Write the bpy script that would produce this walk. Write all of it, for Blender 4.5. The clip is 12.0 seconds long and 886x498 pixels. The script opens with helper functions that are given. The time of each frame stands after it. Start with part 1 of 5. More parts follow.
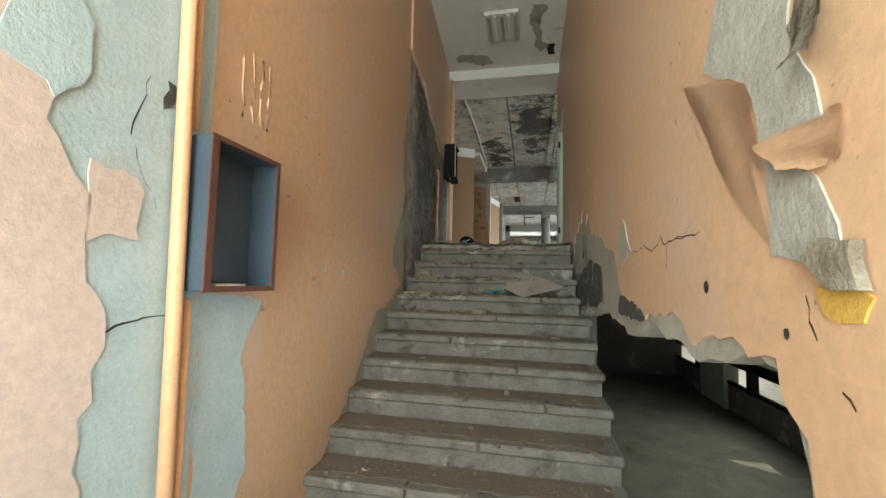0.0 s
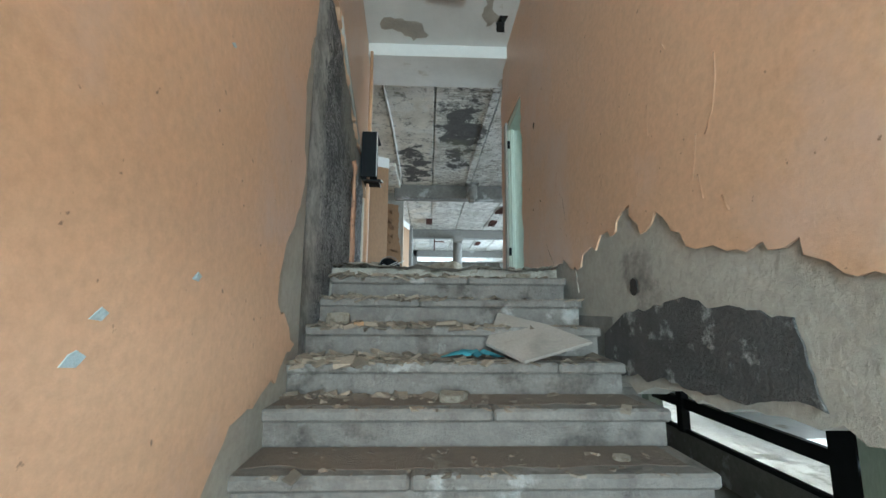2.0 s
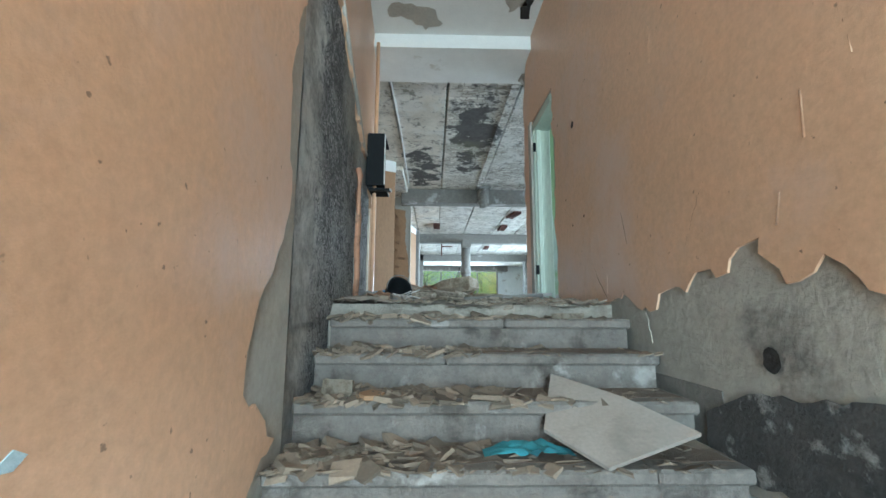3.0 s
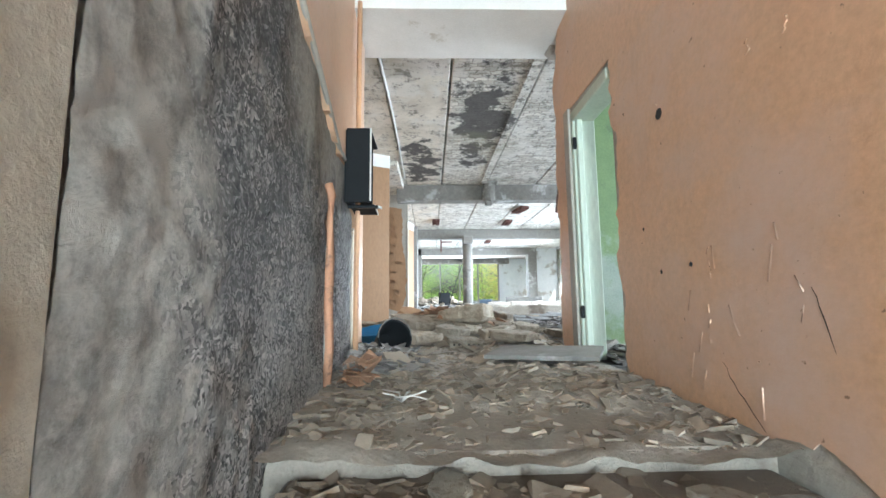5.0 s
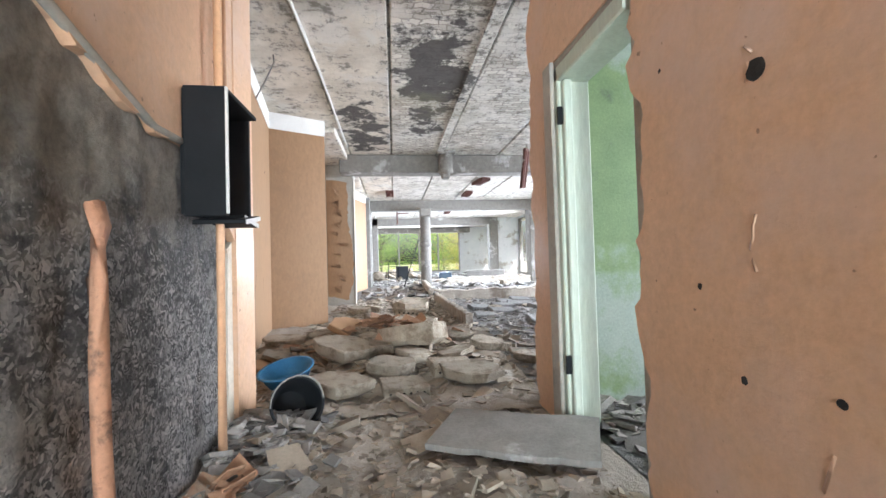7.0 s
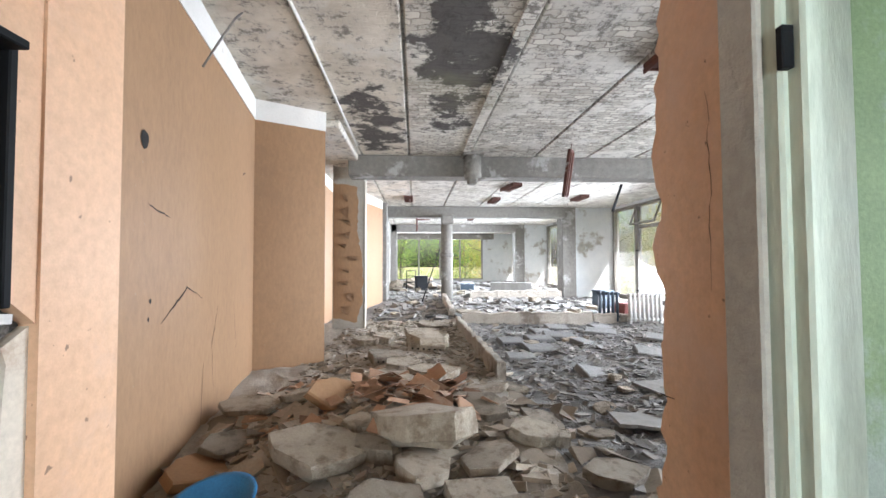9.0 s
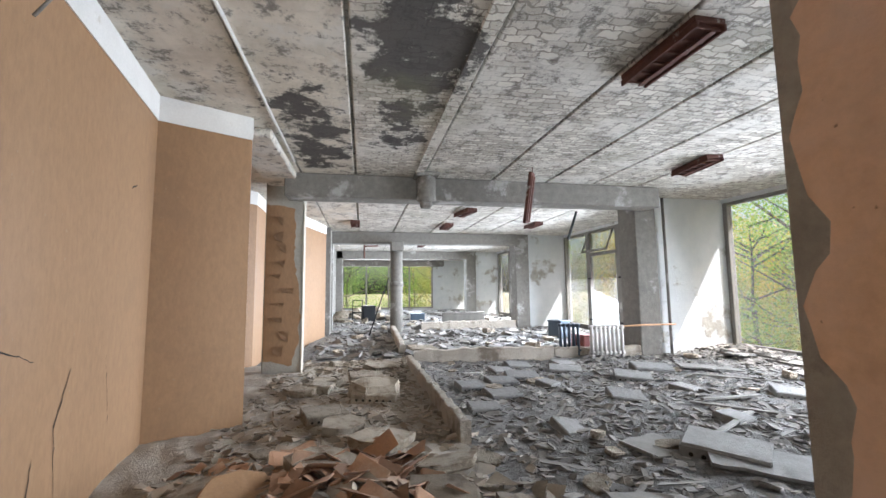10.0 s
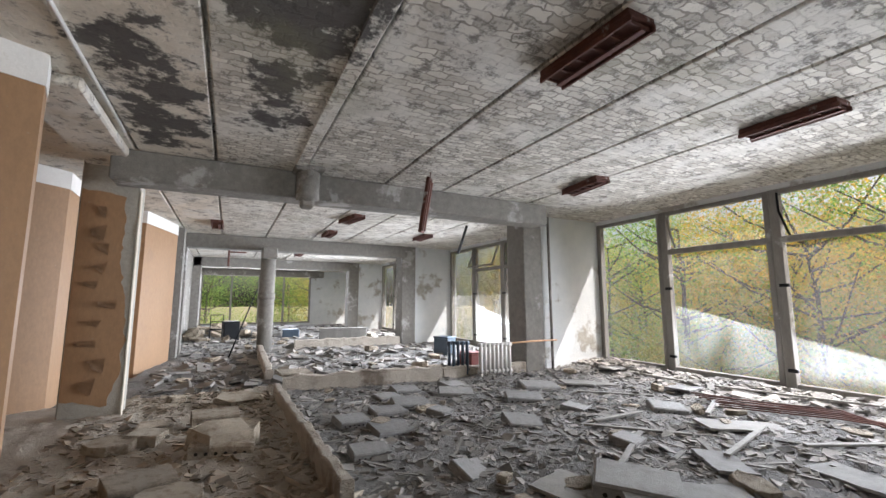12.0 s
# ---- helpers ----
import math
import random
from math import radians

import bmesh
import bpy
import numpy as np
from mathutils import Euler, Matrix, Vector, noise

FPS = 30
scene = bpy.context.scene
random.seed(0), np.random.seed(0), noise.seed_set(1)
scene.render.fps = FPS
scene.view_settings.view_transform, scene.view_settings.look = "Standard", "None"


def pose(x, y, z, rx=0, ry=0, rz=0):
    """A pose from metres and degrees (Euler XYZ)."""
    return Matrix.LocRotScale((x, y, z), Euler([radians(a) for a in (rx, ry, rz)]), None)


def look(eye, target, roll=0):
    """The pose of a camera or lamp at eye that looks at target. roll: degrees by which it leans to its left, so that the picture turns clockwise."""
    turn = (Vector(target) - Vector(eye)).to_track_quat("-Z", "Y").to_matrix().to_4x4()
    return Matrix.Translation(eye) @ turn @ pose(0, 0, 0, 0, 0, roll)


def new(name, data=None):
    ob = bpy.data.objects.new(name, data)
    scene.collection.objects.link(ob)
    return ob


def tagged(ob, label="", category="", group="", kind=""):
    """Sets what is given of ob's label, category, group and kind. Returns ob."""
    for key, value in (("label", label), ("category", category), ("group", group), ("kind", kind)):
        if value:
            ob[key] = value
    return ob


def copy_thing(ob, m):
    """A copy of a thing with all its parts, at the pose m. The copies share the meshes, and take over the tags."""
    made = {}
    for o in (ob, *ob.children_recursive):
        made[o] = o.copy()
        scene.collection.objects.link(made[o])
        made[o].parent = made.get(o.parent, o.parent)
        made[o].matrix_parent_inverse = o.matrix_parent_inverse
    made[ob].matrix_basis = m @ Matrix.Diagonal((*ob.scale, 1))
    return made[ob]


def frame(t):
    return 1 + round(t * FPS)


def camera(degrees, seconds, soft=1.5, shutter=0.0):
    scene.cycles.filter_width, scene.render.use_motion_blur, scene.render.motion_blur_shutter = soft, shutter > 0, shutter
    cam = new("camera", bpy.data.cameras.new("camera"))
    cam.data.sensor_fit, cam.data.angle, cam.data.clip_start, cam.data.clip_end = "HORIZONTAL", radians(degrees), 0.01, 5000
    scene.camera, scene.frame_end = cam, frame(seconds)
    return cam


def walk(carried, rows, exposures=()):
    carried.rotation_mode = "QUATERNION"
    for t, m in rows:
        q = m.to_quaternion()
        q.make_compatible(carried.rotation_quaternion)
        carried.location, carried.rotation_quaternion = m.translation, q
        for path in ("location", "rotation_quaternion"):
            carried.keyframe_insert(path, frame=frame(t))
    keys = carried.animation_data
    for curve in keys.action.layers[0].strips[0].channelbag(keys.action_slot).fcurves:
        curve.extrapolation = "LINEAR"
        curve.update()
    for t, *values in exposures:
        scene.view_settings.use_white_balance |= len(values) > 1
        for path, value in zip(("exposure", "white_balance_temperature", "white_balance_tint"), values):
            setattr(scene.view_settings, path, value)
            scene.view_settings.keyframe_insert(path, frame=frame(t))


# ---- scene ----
cam = camera(94.3, 12.0)
METRES, EYE, TILT, LEAN, TURN = 8.0, 1.5, 0.0, 0.0, 12.0
ROWS = [
    (0.0, 0.0, 0.0, 0.0, -0.1, 4.45, -1.3),
    (0.5, -0.0109, 0.0485, -0.0034, -4.0, 6.69, -1.14),
    (1.0, -0.0213, 0.1088, -0.0035, -8.31, 7.96, 0.68),
    (1.5, -0.0254, 0.1673, 0.0004, -14.14, 8.11, 0.52),
    (2.0, -0.0239, 0.2253, 0.017, -14.03, 8.3, -0.42),
    (2.5, -0.029, 0.2711, 0.0346, -13.61, 7.08, 0.59),
    (3.0, -0.0225, 0.3039, 0.0516, -13.35, 8.44, -0.26),
    (3.5, -0.0217, 0.338, 0.0683, -12.88, 8.25, 0.15),
    (5.5, 0.0056, 0.4805, 0.1395, -14.58, 6.17, 1.32),
    (6.0, 0.0252, 0.5115, 0.1544, -18.91, 5.68, 0.87),
    (6.5, 0.0474, 0.5381, 0.1694, -15.63, 3.72, 1.38),
    (7.0, 0.0578, 0.5713, 0.1821, -18.86, 1.45, 1.65),
    (7.5, 0.0746, 0.602, 0.1937, -17.5, 1.84, 0.66),
    (9.5, 0.1167, 0.7807, 0.2265, -15.88, 1.97, 0.26),
    (10.0, 0.1288, 0.825, 0.2317, -23.07, 5.55, 0.61),
    (10.5, 0.1427, 0.857, 0.2369, -23.92, 8.2, -0.36),
    (11.0, 0.1548, 0.8934, 0.2428, -32.47, 11.81, -1.03),
    (11.5, 0.1622, 0.9112, 0.24, -37.55, 9.22, 0.18),
    (12.0, 0.1622, 0.9111, 0.2363, -39.45, 7.27, 0.06),
]
walk(cam, [(t, pose(0, 0, EYE, TILT, LEAN, TURN) @ pose(METRES * x, METRES * y, METRES * z, 90 + pitch, roll, yaw)) for t, x, y, z, yaw, pitch, roll in ROWS],
     [(0.0, 0.1, 6400, 2), (0.5, 0.2, 6700, 13), (1.0, 0.48, 6250, 8), (2.0, 0.86, 5250, -2), (3.5, 1.35, 5050, -3), (5.5, 2.0, 5650, 9), (6.5, 2.0, 5750, 12), (7.5, 1.88, 5800, 13), (9.5, 1.58, 5900, 13), (10.5, 1.05, 5850, 12), (12.0, 0.8, 6150, 15)])

# exposure and daylight
world = bpy.data.worlds.new("world")
scene.world = world
world.use_nodes = True
SUN_WAY = Vector((-0.62, 0.42, -1.0)).normalized()
sky = world.node_tree.nodes.new("ShaderNodeTexSky")
sky.sky_type, sky.sun_disc = "NISHITA", False
sky.sun_elevation = math.asin(-SUN_WAY.z)
sky.sun_rotation = math.atan2(-SUN_WAY.x, -SUN_WAY.y)
sky.air_density, sky.dust_density, sky.ozone_density = 1.0, 7.0, 0.5
world.node_tree.links.new(sky.outputs[0], world.node_tree.nodes["Background"].inputs[0])
world.node_tree.nodes["Background"].inputs[1].default_value = 0.15
sun = new("sun", bpy.data.lights.new("sun", "SUN"))
sun.data.energy, sun.data.angle, sun.data.color = 5.0, radians(0.6), (1.0, 0.95, 0.86)
sun.matrix_world = look((0, 0, 30), Vector((0, 0, 30)) + SUN_WAY)


def window_light(name, eye, target, wide, high, watts, colour=(0.93, 0.97, 1.0), spread=140):
    """Skylight that enters through one opening."""
    lamp = new(name, bpy.data.lights.new(name, "AREA"))
    lamp.data.shape, lamp.data.size, lamp.data.size_y = "RECTANGLE", wide, high
    lamp.data.energy, lamp.data.color = watts, colour
    lamp.data.spread = radians(spread)
    lamp.matrix_world = look(eye, target)
    return lamp


window_light("sky_light_entrance", (-0.35, -1.85, 2.3), (-0.35, 2, 2.2), 1.5, 3.0, 235, (0.93, 1.0, 0.97), 180)
window_light("sky_light_bay", (7.25, 10.1, 3.6), (3.2, 10.4, 2.4), 4.8, 2.7, 220, spread=140)
window_light("sky_light_bay", (6.65, 16.9, 3.6), (3.0, 17.2, 2.4), 3.8, 2.7, 290, spread=120)
window_light("sky_light_bay", (6.4, 23.4, 3.6), (2.5, 23.7, 2.4), 3.8, 2.7, 400, spread=120)
window_light("sky_light_far", (1.3, 33.8, 3.6), (1.3, 20, 3.2), 5.6, 2.7, 360)
window_light("sky_light_green_room", (3.3, 5.8, 3.5), (0.6, 6.4, 3.0), 1.6, 1.6, 20)
window_light("sky_light_lower", (4.75, 6.0, 0.2), (1, 6.0, -1.4), 9.0, 1.4, 120)


# ---------- materials ----------
def material(name):
    m = bpy.data.materials.new(name)
    m.use_nodes = True
    return m, m.node_tree.nodes, m.node_tree.links, m.node_tree.nodes["Principled BSDF"]


def noise_fac(m, coord, scale, detail=6, rough=0.6, lo=0.4, hi=0.6, stretch=(1, 1, 1)):
    n, l = m.node_tree.nodes, m.node_tree.links
    mp = n.new("ShaderNodeMapping")
    mp.inputs["Scale"].default_value = stretch
    l.new(coord, mp.inputs[0])
    t = n.new("ShaderNodeTexNoise")
    t.inputs["Scale"].default_value, t.inputs["Detail"].default_value, t.inputs["Roughness"].default_value = scale, detail, rough
    l.new(mp.outputs[0], t.inputs["Vector"])
    r = n.new("ShaderNodeMapRange")
    r.inputs["From Min"].default_value, r.inputs["From Max"].default_value = lo, hi
    l.new(t.outputs["Fac"], r.inputs["Value"])
    return r.outputs[0]


def mixed(m, fac, a, b, mode="MIX"):
    n, l = m.node_tree.nodes, m.node_tree.links
    x = n.new("ShaderNodeMix")
    x.data_type, x.blend_type = "RGBA", mode
    for sock, v in ((x.inputs[0], fac), (x.inputs[6], a), (x.inputs[7], b)):
        if isinstance(v, (int, float)):
            sock.default_value = v
        elif isinstance(v, tuple):
            sock.default_value = (*v, 1)
        else:
            l.new(v, sock)
    return x.outputs[2]


def mathed(m, op, a, b=0.5):
    n, l = m.node_tree.nodes, m.node_tree.links
    x = n.new("ShaderNodeMath")
    x.operation, x.use_clamp = op, False
    for sock, v in ((x.inputs[0], a), (x.inputs[1], b)):
        if isinstance(v, (int, float)):
            sock.default_value = v
        else:
            l.new(v, sock)
    return x.outputs[0]


def coords(m):
    return m.node_tree.nodes.new("ShaderNodeTexCoord").outputs["Object"]


def bump(m, shader, height, strength=0.4, distance=0.01):
    n, l = m.node_tree.nodes, m.node_tree.links
    b = n.new("ShaderNodeBump")
    b.inputs["Strength"].default_value, b.inputs["Distance"].default_value = strength, distance
    l.new(height, b.inputs["Height"])
    l.new(b.outputs[0], shader.inputs["Normal"])


def surface(name, base, second, stain=None, scale=3.0, fine=40.0, rough=0.85, relief=0.4, distance=0.01, stain_lo=0.56, stain_hi=0.66, vary=0.0, metal=0.0, stain_scale=1.2, stretch=(1, 1, 1), specks=None):
    """A worn surface: two tones at a broad scale, fine grain, stains and relief."""
    m, n, l, s = material(name)
    c = coords(m)
    broad = noise_fac(m, c, scale, 5, 0.6, 0.35, 0.65, stretch)
    grain = noise_fac(m, c, fine, 6, 0.7, 0.3, 0.7, stretch)
    col = mixed(m, broad, base, second)
    col = mixed(m, 0.35, col, mixed(m, grain, tuple(v * 0.6 for v in base), tuple(min(1, v * 1.25) for v in base)))
    if stain:
        col = mixed(m, noise_fac(m, c, stain_scale, 9, 0.68, stain_lo, stain_hi), col, stain)
    if specks:
        col = mixed(m, noise_fac(m, c, 24, 3, 0.5, 0.71, 0.74), col, specks)
        col = mixed(m, mathed(m, "MULTIPLY", noise_fac(m, c, 2.2, 10, 0.75, 0.57, 0.7, (1, 1, 0.3)), 0.35), col, tuple(v * 0.62 for v in base))
    if vary:
        info = n.new("ShaderNodeObjectInfo")
        hsv = n.new("ShaderNodeHueSaturation")
        l.new(mathed(m, "ADD", mathed(m, "MULTIPLY", info.outputs["Random"], vary), 1 - vary / 2), hsv.inputs["Value"])
        l.new(col, hsv.inputs["Color"])
        col = hsv.outputs[0]
    l.new(col, s.inputs["Base Color"])
    s.inputs["Roughness"].default_value, s.inputs["Metallic"].default_value = rough, metal
    bump(m, s, mixed(m, 0.5, grain, broad), relief, distance)
    return m


def masked(name, layers, rough=0.85, relief=0.5, distance=0.012, box=None):
    """Layers of paint over one another, each (colour, colour, scale, lo, hi), the later ones on top where their noise is high."""
    m, n, l, s = material(name)
    c = coords(m)
    grain = noise_fac(m, c, 60, 5, 0.7, 0.3, 0.7)
    col, height = None, grain
    for i, (a, b, scale, lo, hi) in enumerate(layers):
        tone = mixed(m, noise_fac(m, c, scale * 3.3 + i, 5, 0.65, 0.3, 0.7), a, b)
        if col is None:
            col = tone
        else:
            f = noise_fac(m, c, scale, 10, 0.66, lo, hi)
            col = mixed(m, f, col, tone)
            height = mathed(m, "ADD", height, mathed(m, "MULTIPLY", f, 2.0))
    col = mixed(m, 0.25, col, mixed(m, grain, (0.1, 0.09, 0.08), (0.9, 0.88, 0.85)), "SOFT_LIGHT")
    l.new(col, s.inputs["Base Color"])
    s.inputs["Roughness"].default_value = rough
    bump(m, s, height, relief, distance)
    return m


ORANGE = surface("orange_paint", (0.61, 0.395, 0.25), (0.56, 0.35, 0.212), (0.58, 0.43, 0.345), 0.9, 30, 0.42, 0.3, 0.005, 0.5, 0.7, stain_scale=0.9, specks=(0.25, 0.16, 0.1))
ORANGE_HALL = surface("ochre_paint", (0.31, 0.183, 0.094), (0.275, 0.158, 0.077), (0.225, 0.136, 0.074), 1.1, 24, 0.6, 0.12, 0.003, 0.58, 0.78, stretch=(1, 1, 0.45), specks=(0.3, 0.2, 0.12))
PINK = surface("pink_paint", (0.64, 0.54, 0.50), (0.58, 0.49, 0.45), (0.62, 0.57, 0.53), 1.6, 30, 0.5, 0.4, 0.006, 0.62, 0.7)
BLUE = masked("blue_limewash", [((0.46, 0.58, 0.63), (0.38, 0.50, 0.55), 1.5, 0, 1), ((0.36, 0.40, 0.41), (0.44, 0.46, 0.45), 1.6, 0.57, 0.68), ((0.07, 0.07, 0.07), (0.12, 0.12, 0.12), 2.2, 0.7, 0.74)], 0.8, 0.3, 0.008)
GREEN = masked("green_paint", [((0.25, 0.35, 0.17), (0.2, 0.29, 0.14), 1.2, 0, 1), ((0.40, 0.46, 0.40), (0.32, 0.39, 0.33), 0.9, 0.48, 0.56), ((0.16, 0.2, 0.13), (0.1, 0.12, 0.09), 2.0, 0.62, 0.7)], 0.7, 0.25, 0.005)
PLASTER = surface("bare_plaster", (0.40, 0.38, 0.33), (0.29, 0.275, 0.24), (0.14, 0.13, 0.12), 2.5, 24, 0.92, 0.6, 0.012, 0.6, 0.7)


def sooty():
    """Burnt plaster: black soot, pale flecks where it has spalled, bare grey areas."""
    m, n, l, s = material("sooty_plaster")
    c = coords(m)
    sep = n.new("ShaderNodeSeparateXYZ")
    l.new(c, sep.inputs[0])
    grain = noise_fac(m, c, 26, 9, 0.75, 0.35, 0.65)
    col = mixed(m, grain, (0.035, 0.034, 0.036), (0.2, 0.19, 0.185))
    warp = n.new("ShaderNodeTexNoise")
    warp.inputs["Scale"].default_value = 18.0
    l.new(c, warp.inputs["Vector"])
    shifted = mixed(m, 0.05, c, warp.outputs["Color"], "LINEAR_LIGHT")
    chips = n.new("ShaderNodeTexVoronoi")
    chips.inputs["Scale"].default_value = 80.0
    l.new(shifted, chips.inputs["Vector"])
    chip = n.new("ShaderNodeSeparateColor")
    l.new(chips.outputs["Color"], chip.inputs[0])
    area = mathed(m, "MULTIPLY", noise_fac(m, c, 1.7, 6, 0.6, 0.25, 0.5), noise_fac(m, c, 5.5, 6, 0.7, 0.36, 0.6))
    # the skin has come off in small flakes, more of them low down
    low = n.new("ShaderNodeMapRange")
    low.inputs["From Min"].default_value, low.inputs["From Max"].default_value = 3.1, 2.0
    l.new(sep.outputs["Z"], low.inputs["Value"])
    want = mathed(m, "ADD", mathed(m, "MULTIPLY", area, 0.55), mathed(m, "MULTIPLY", low.outputs[0], 0.46))
    flecks = n.new("ShaderNodeMapRange")
    flecks.inputs["From Min"].default_value, flecks.inputs["From Max"].default_value = -0.2, 0.28
    l.new(mathed(m, "SUBTRACT", want, chip.outputs[0]), flecks.inputs["Value"])
    flecks = flecks.outputs[0]
    col = mixed(m, flecks, col, mixed(m, chip.outputs[1], (0.3, 0.28, 0.265), (0.72, 0.68, 0.65)))
    bare = noise_fac(m, c, 1.9, 10, 0.78, 0.55, 0.63)
    col = mixed(m, mathed(m, "MULTIPLY", bare, 0.8), col, mixed(m, grain, (0.34, 0.32, 0.29), (0.68, 0.65, 0.61)))
    # tan plaster left clean under the torn paint, high up towards the hall
    high, along = n.new("ShaderNodeMapRange"), n.new("ShaderNodeMapRange")
    high.inputs["From Min"].default_value, high.inputs["From Max"].default_value = 3.05, 3.3
    l.new(mathed(m, "ADD", sep.outputs["Z"], mathed(m, "MULTIPLY", mathed(m, "SUBTRACT", area, 0.4), 0.3)), high.inputs["Value"])
    along.inputs["From Min"].default_value, along.inputs["From Max"].default_value = 5.0, 5.35
    l.new(sep.outputs["Y"], along.inputs["Value"])
    col = mixed(m, mathed(m, "MULTIPLY", high.outputs[0], along.outputs[0]), col, mixed(m, grain, (0.3, 0.27, 0.225), (0.52, 0.48, 0.41)))
    # plaster not reached by the fire towards the stairs
    fire = n.new("ShaderNodeMapRange")
    fire.inputs["From Min"].default_value, fire.inputs["From Max"].default_value = 4.55, 4.38
    l.new(mathed(m, "ADD", sep.outputs["Y"], mathed(m, "MULTIPLY", mathed(m, "SUBTRACT", area, 0.3), 0.3)), fire.inputs["Value"])
    col = mixed(m, fire.outputs[0], col, mixed(m, noise_fac(m, c, 4.5, 10, 0.75, 0.42, 0.58), mixed(m, grain, (0.3, 0.28, 0.245), (0.46, 0.43, 0.385)), (0.72, 0.69, 0.63)))
    l.new(col, s.inputs["Base Color"])
    s.inputs["Roughness"].default_value = 0.75
    bump(m, s, mathed(m, "ADD", grain, mathed(m, "ADD", mathed(m, "MULTIPLY", flecks, 1.2), bare)), 1.0, 0.03)
    return m


SOOT = sooty()
DARKBAND = masked("blackened_plaster", [((0.05, 0.047, 0.045), (0.09, 0.085, 0.08), 2, 0, 1), ((0.45, 0.44, 0.42), (0.24, 0.24, 0.23), 7.0, 0.56, 0.64)], 0.9, 0.8)
WHITE = masked("whitewash", [((0.74, 0.73, 0.70), (0.66, 0.65, 0.62), 1.0, 0, 1), ((0.36, 0.31, 0.23), (0.48, 0.43, 0.34), 1.1, 0.62, 0.68)], 0.85, 0.3, 0.006)
WHITEWALL = masked("peeling_white_wall", [((0.66, 0.68, 0.68), (0.58, 0.61, 0.62), 1.0, 0, 1), ((0.42, 0.40, 0.36), (0.30, 0.29, 0.26), 1.0, 0.56, 0.62), ((0.40, 0.55, 0.60), (0.45, 0.58, 0.6), 1.6, 0.66, 0.7)], 0.85, 0.5)
CONCRETE = masked("old_concrete", [((0.235, 0.223, 0.2), (0.165, 0.155, 0.138), 3.0, 0, 1), ((0.42, 0.41, 0.385), (0.36, 0.35, 0.33), 1.6, 0.56, 0.63), ((0.11, 0.1, 0.09), (0.16, 0.15, 0.14), 1.3, 0.6, 0.7)], 0.9, 0.6)
STEP = masked("stone_step", [((0.2, 0.18, 0.158), (0.12, 0.105, 0.092), 3.0, 0, 1), ((0.36, 0.345, 0.32), (0.26, 0.245, 0.225), 3.4, 0.58, 0.66), ((0.07, 0.06, 0.052), (0.1, 0.085, 0.07), 4.2, 0.56, 0.66)], 0.6, 0.6, 0.01)
STEPDUST = surface("dusty_tread", (0.17, 0.13, 0.095), (0.12, 0.092, 0.068), (0.24, 0.2, 0.16), 3, 60, 0.95, 0.9, 0.012, 0.6, 0.7, stain_scale=3)
DUST = surface("dusty_rubble", (0.5, 0.45, 0.375), (0.38, 0.335, 0.28), (0.19, 0.155, 0.12), 3.0, 45, 0.97, 1.0, 0.03, 0.54, 0.66)
GREYDUST = surface("grey_rubble", (0.27, 0.262, 0.25), (0.17, 0.165, 0.158), (0.09, 0.085, 0.08), 3.5, 38, 0.97, 1.0, 0.05, 0.55, 0.66)
CHUNK = surface("broken_concrete", (0.43, 0.37, 0.285), (0.32, 0.275, 0.215), (0.22, 0.175, 0.125), 5, 50, 0.95, 1.0, 0.02, 0.5, 0.62, 0.6, stain_scale=4)
SHARD = surface("debris_shards", (0.25, 0.235, 0.215), (0.17, 0.16, 0.148), (0.34, 0.32, 0.29), 5, 60, 0.95, 0.6, 0.01, 0.55, 0.6, 0.0)
MUD = surface("mossy_mud", (0.2, 0.18, 0.13), (0.12, 0.115, 0.08), (0.1, 0.12, 0.05), 2, 30, 0.95, 1.0, 0.04)
# Extra pale tone puts the glare of bright ground into the colour.
BRIGHT_STRIP = surface("pale_ground_strip", (0.6, 0.585, 0.55), (0.5, 0.485, 0.45), (0.34, 0.33, 0.29), 0.8, 14, 0.95, 0.4, 0.02)
GRAVEL = surface("leaf_littered_ground", (0.2, 0.165, 0.085), (0.13, 0.12, 0.055), (0.1, 0.12, 0.045), 0.6, 12, 0.95, 0.5, 0.03, 0.6, 0.75, stain_scale=0.2)
WOOD = surface("grey_weathered_wood", (0.25, 0.24, 0.22), (0.17, 0.16, 0.145), (0.42, 0.42, 0.40), 6, 60, 0.85, 0.5, 0.006, 0.6, 0.66, stretch=(1, 1, 0.15))
MINT = surface("chipped_mint_paint", (0.50, 0.56, 0.47), (0.44, 0.51, 0.42), (0.28, 0.25, 0.19), 3, 40, 0.6, 0.4, 0.005, 0.6, 0.66, stretch=(1, 1, 0.2))
DARKMETAL = surface("dark_blue_steel", (0.07, 0.1, 0.135), (0.05, 0.07, 0.095), (0.16, 0.07, 0.035), 4, 60, 0.45, 0.2, 0.003, 0.66, 0.72, metal=0.3)
BLACK = surface("black_plastic", (0.008, 0.009, 0.01), (0.012, 0.013, 0.015), (0.03, 0.03, 0.03), 5, 70, 0.6, 0.15, 0.002, 0.66, 0.75)
BLACK.node_tree.nodes["Principled BSDF"].inputs["Specular IOR Level"].default_value = 0.15
RUST = surface("rusty_steel", (0.13, 0.05, 0.035), (0.08, 0.035, 0.028), (0.4, 0.38, 0.35), 8, 60, 0.8, 0.5, 0.004, 0.62, 0.66, metal=0.2)
PIPE = surface("peach_painted_pipe", (0.62, 0.38, 0.22), (0.56, 0.32, 0.18), (0.25, 0.13, 0.07), 5, 40, 0.5, 0.3, 0.004, 0.66, 0.72)
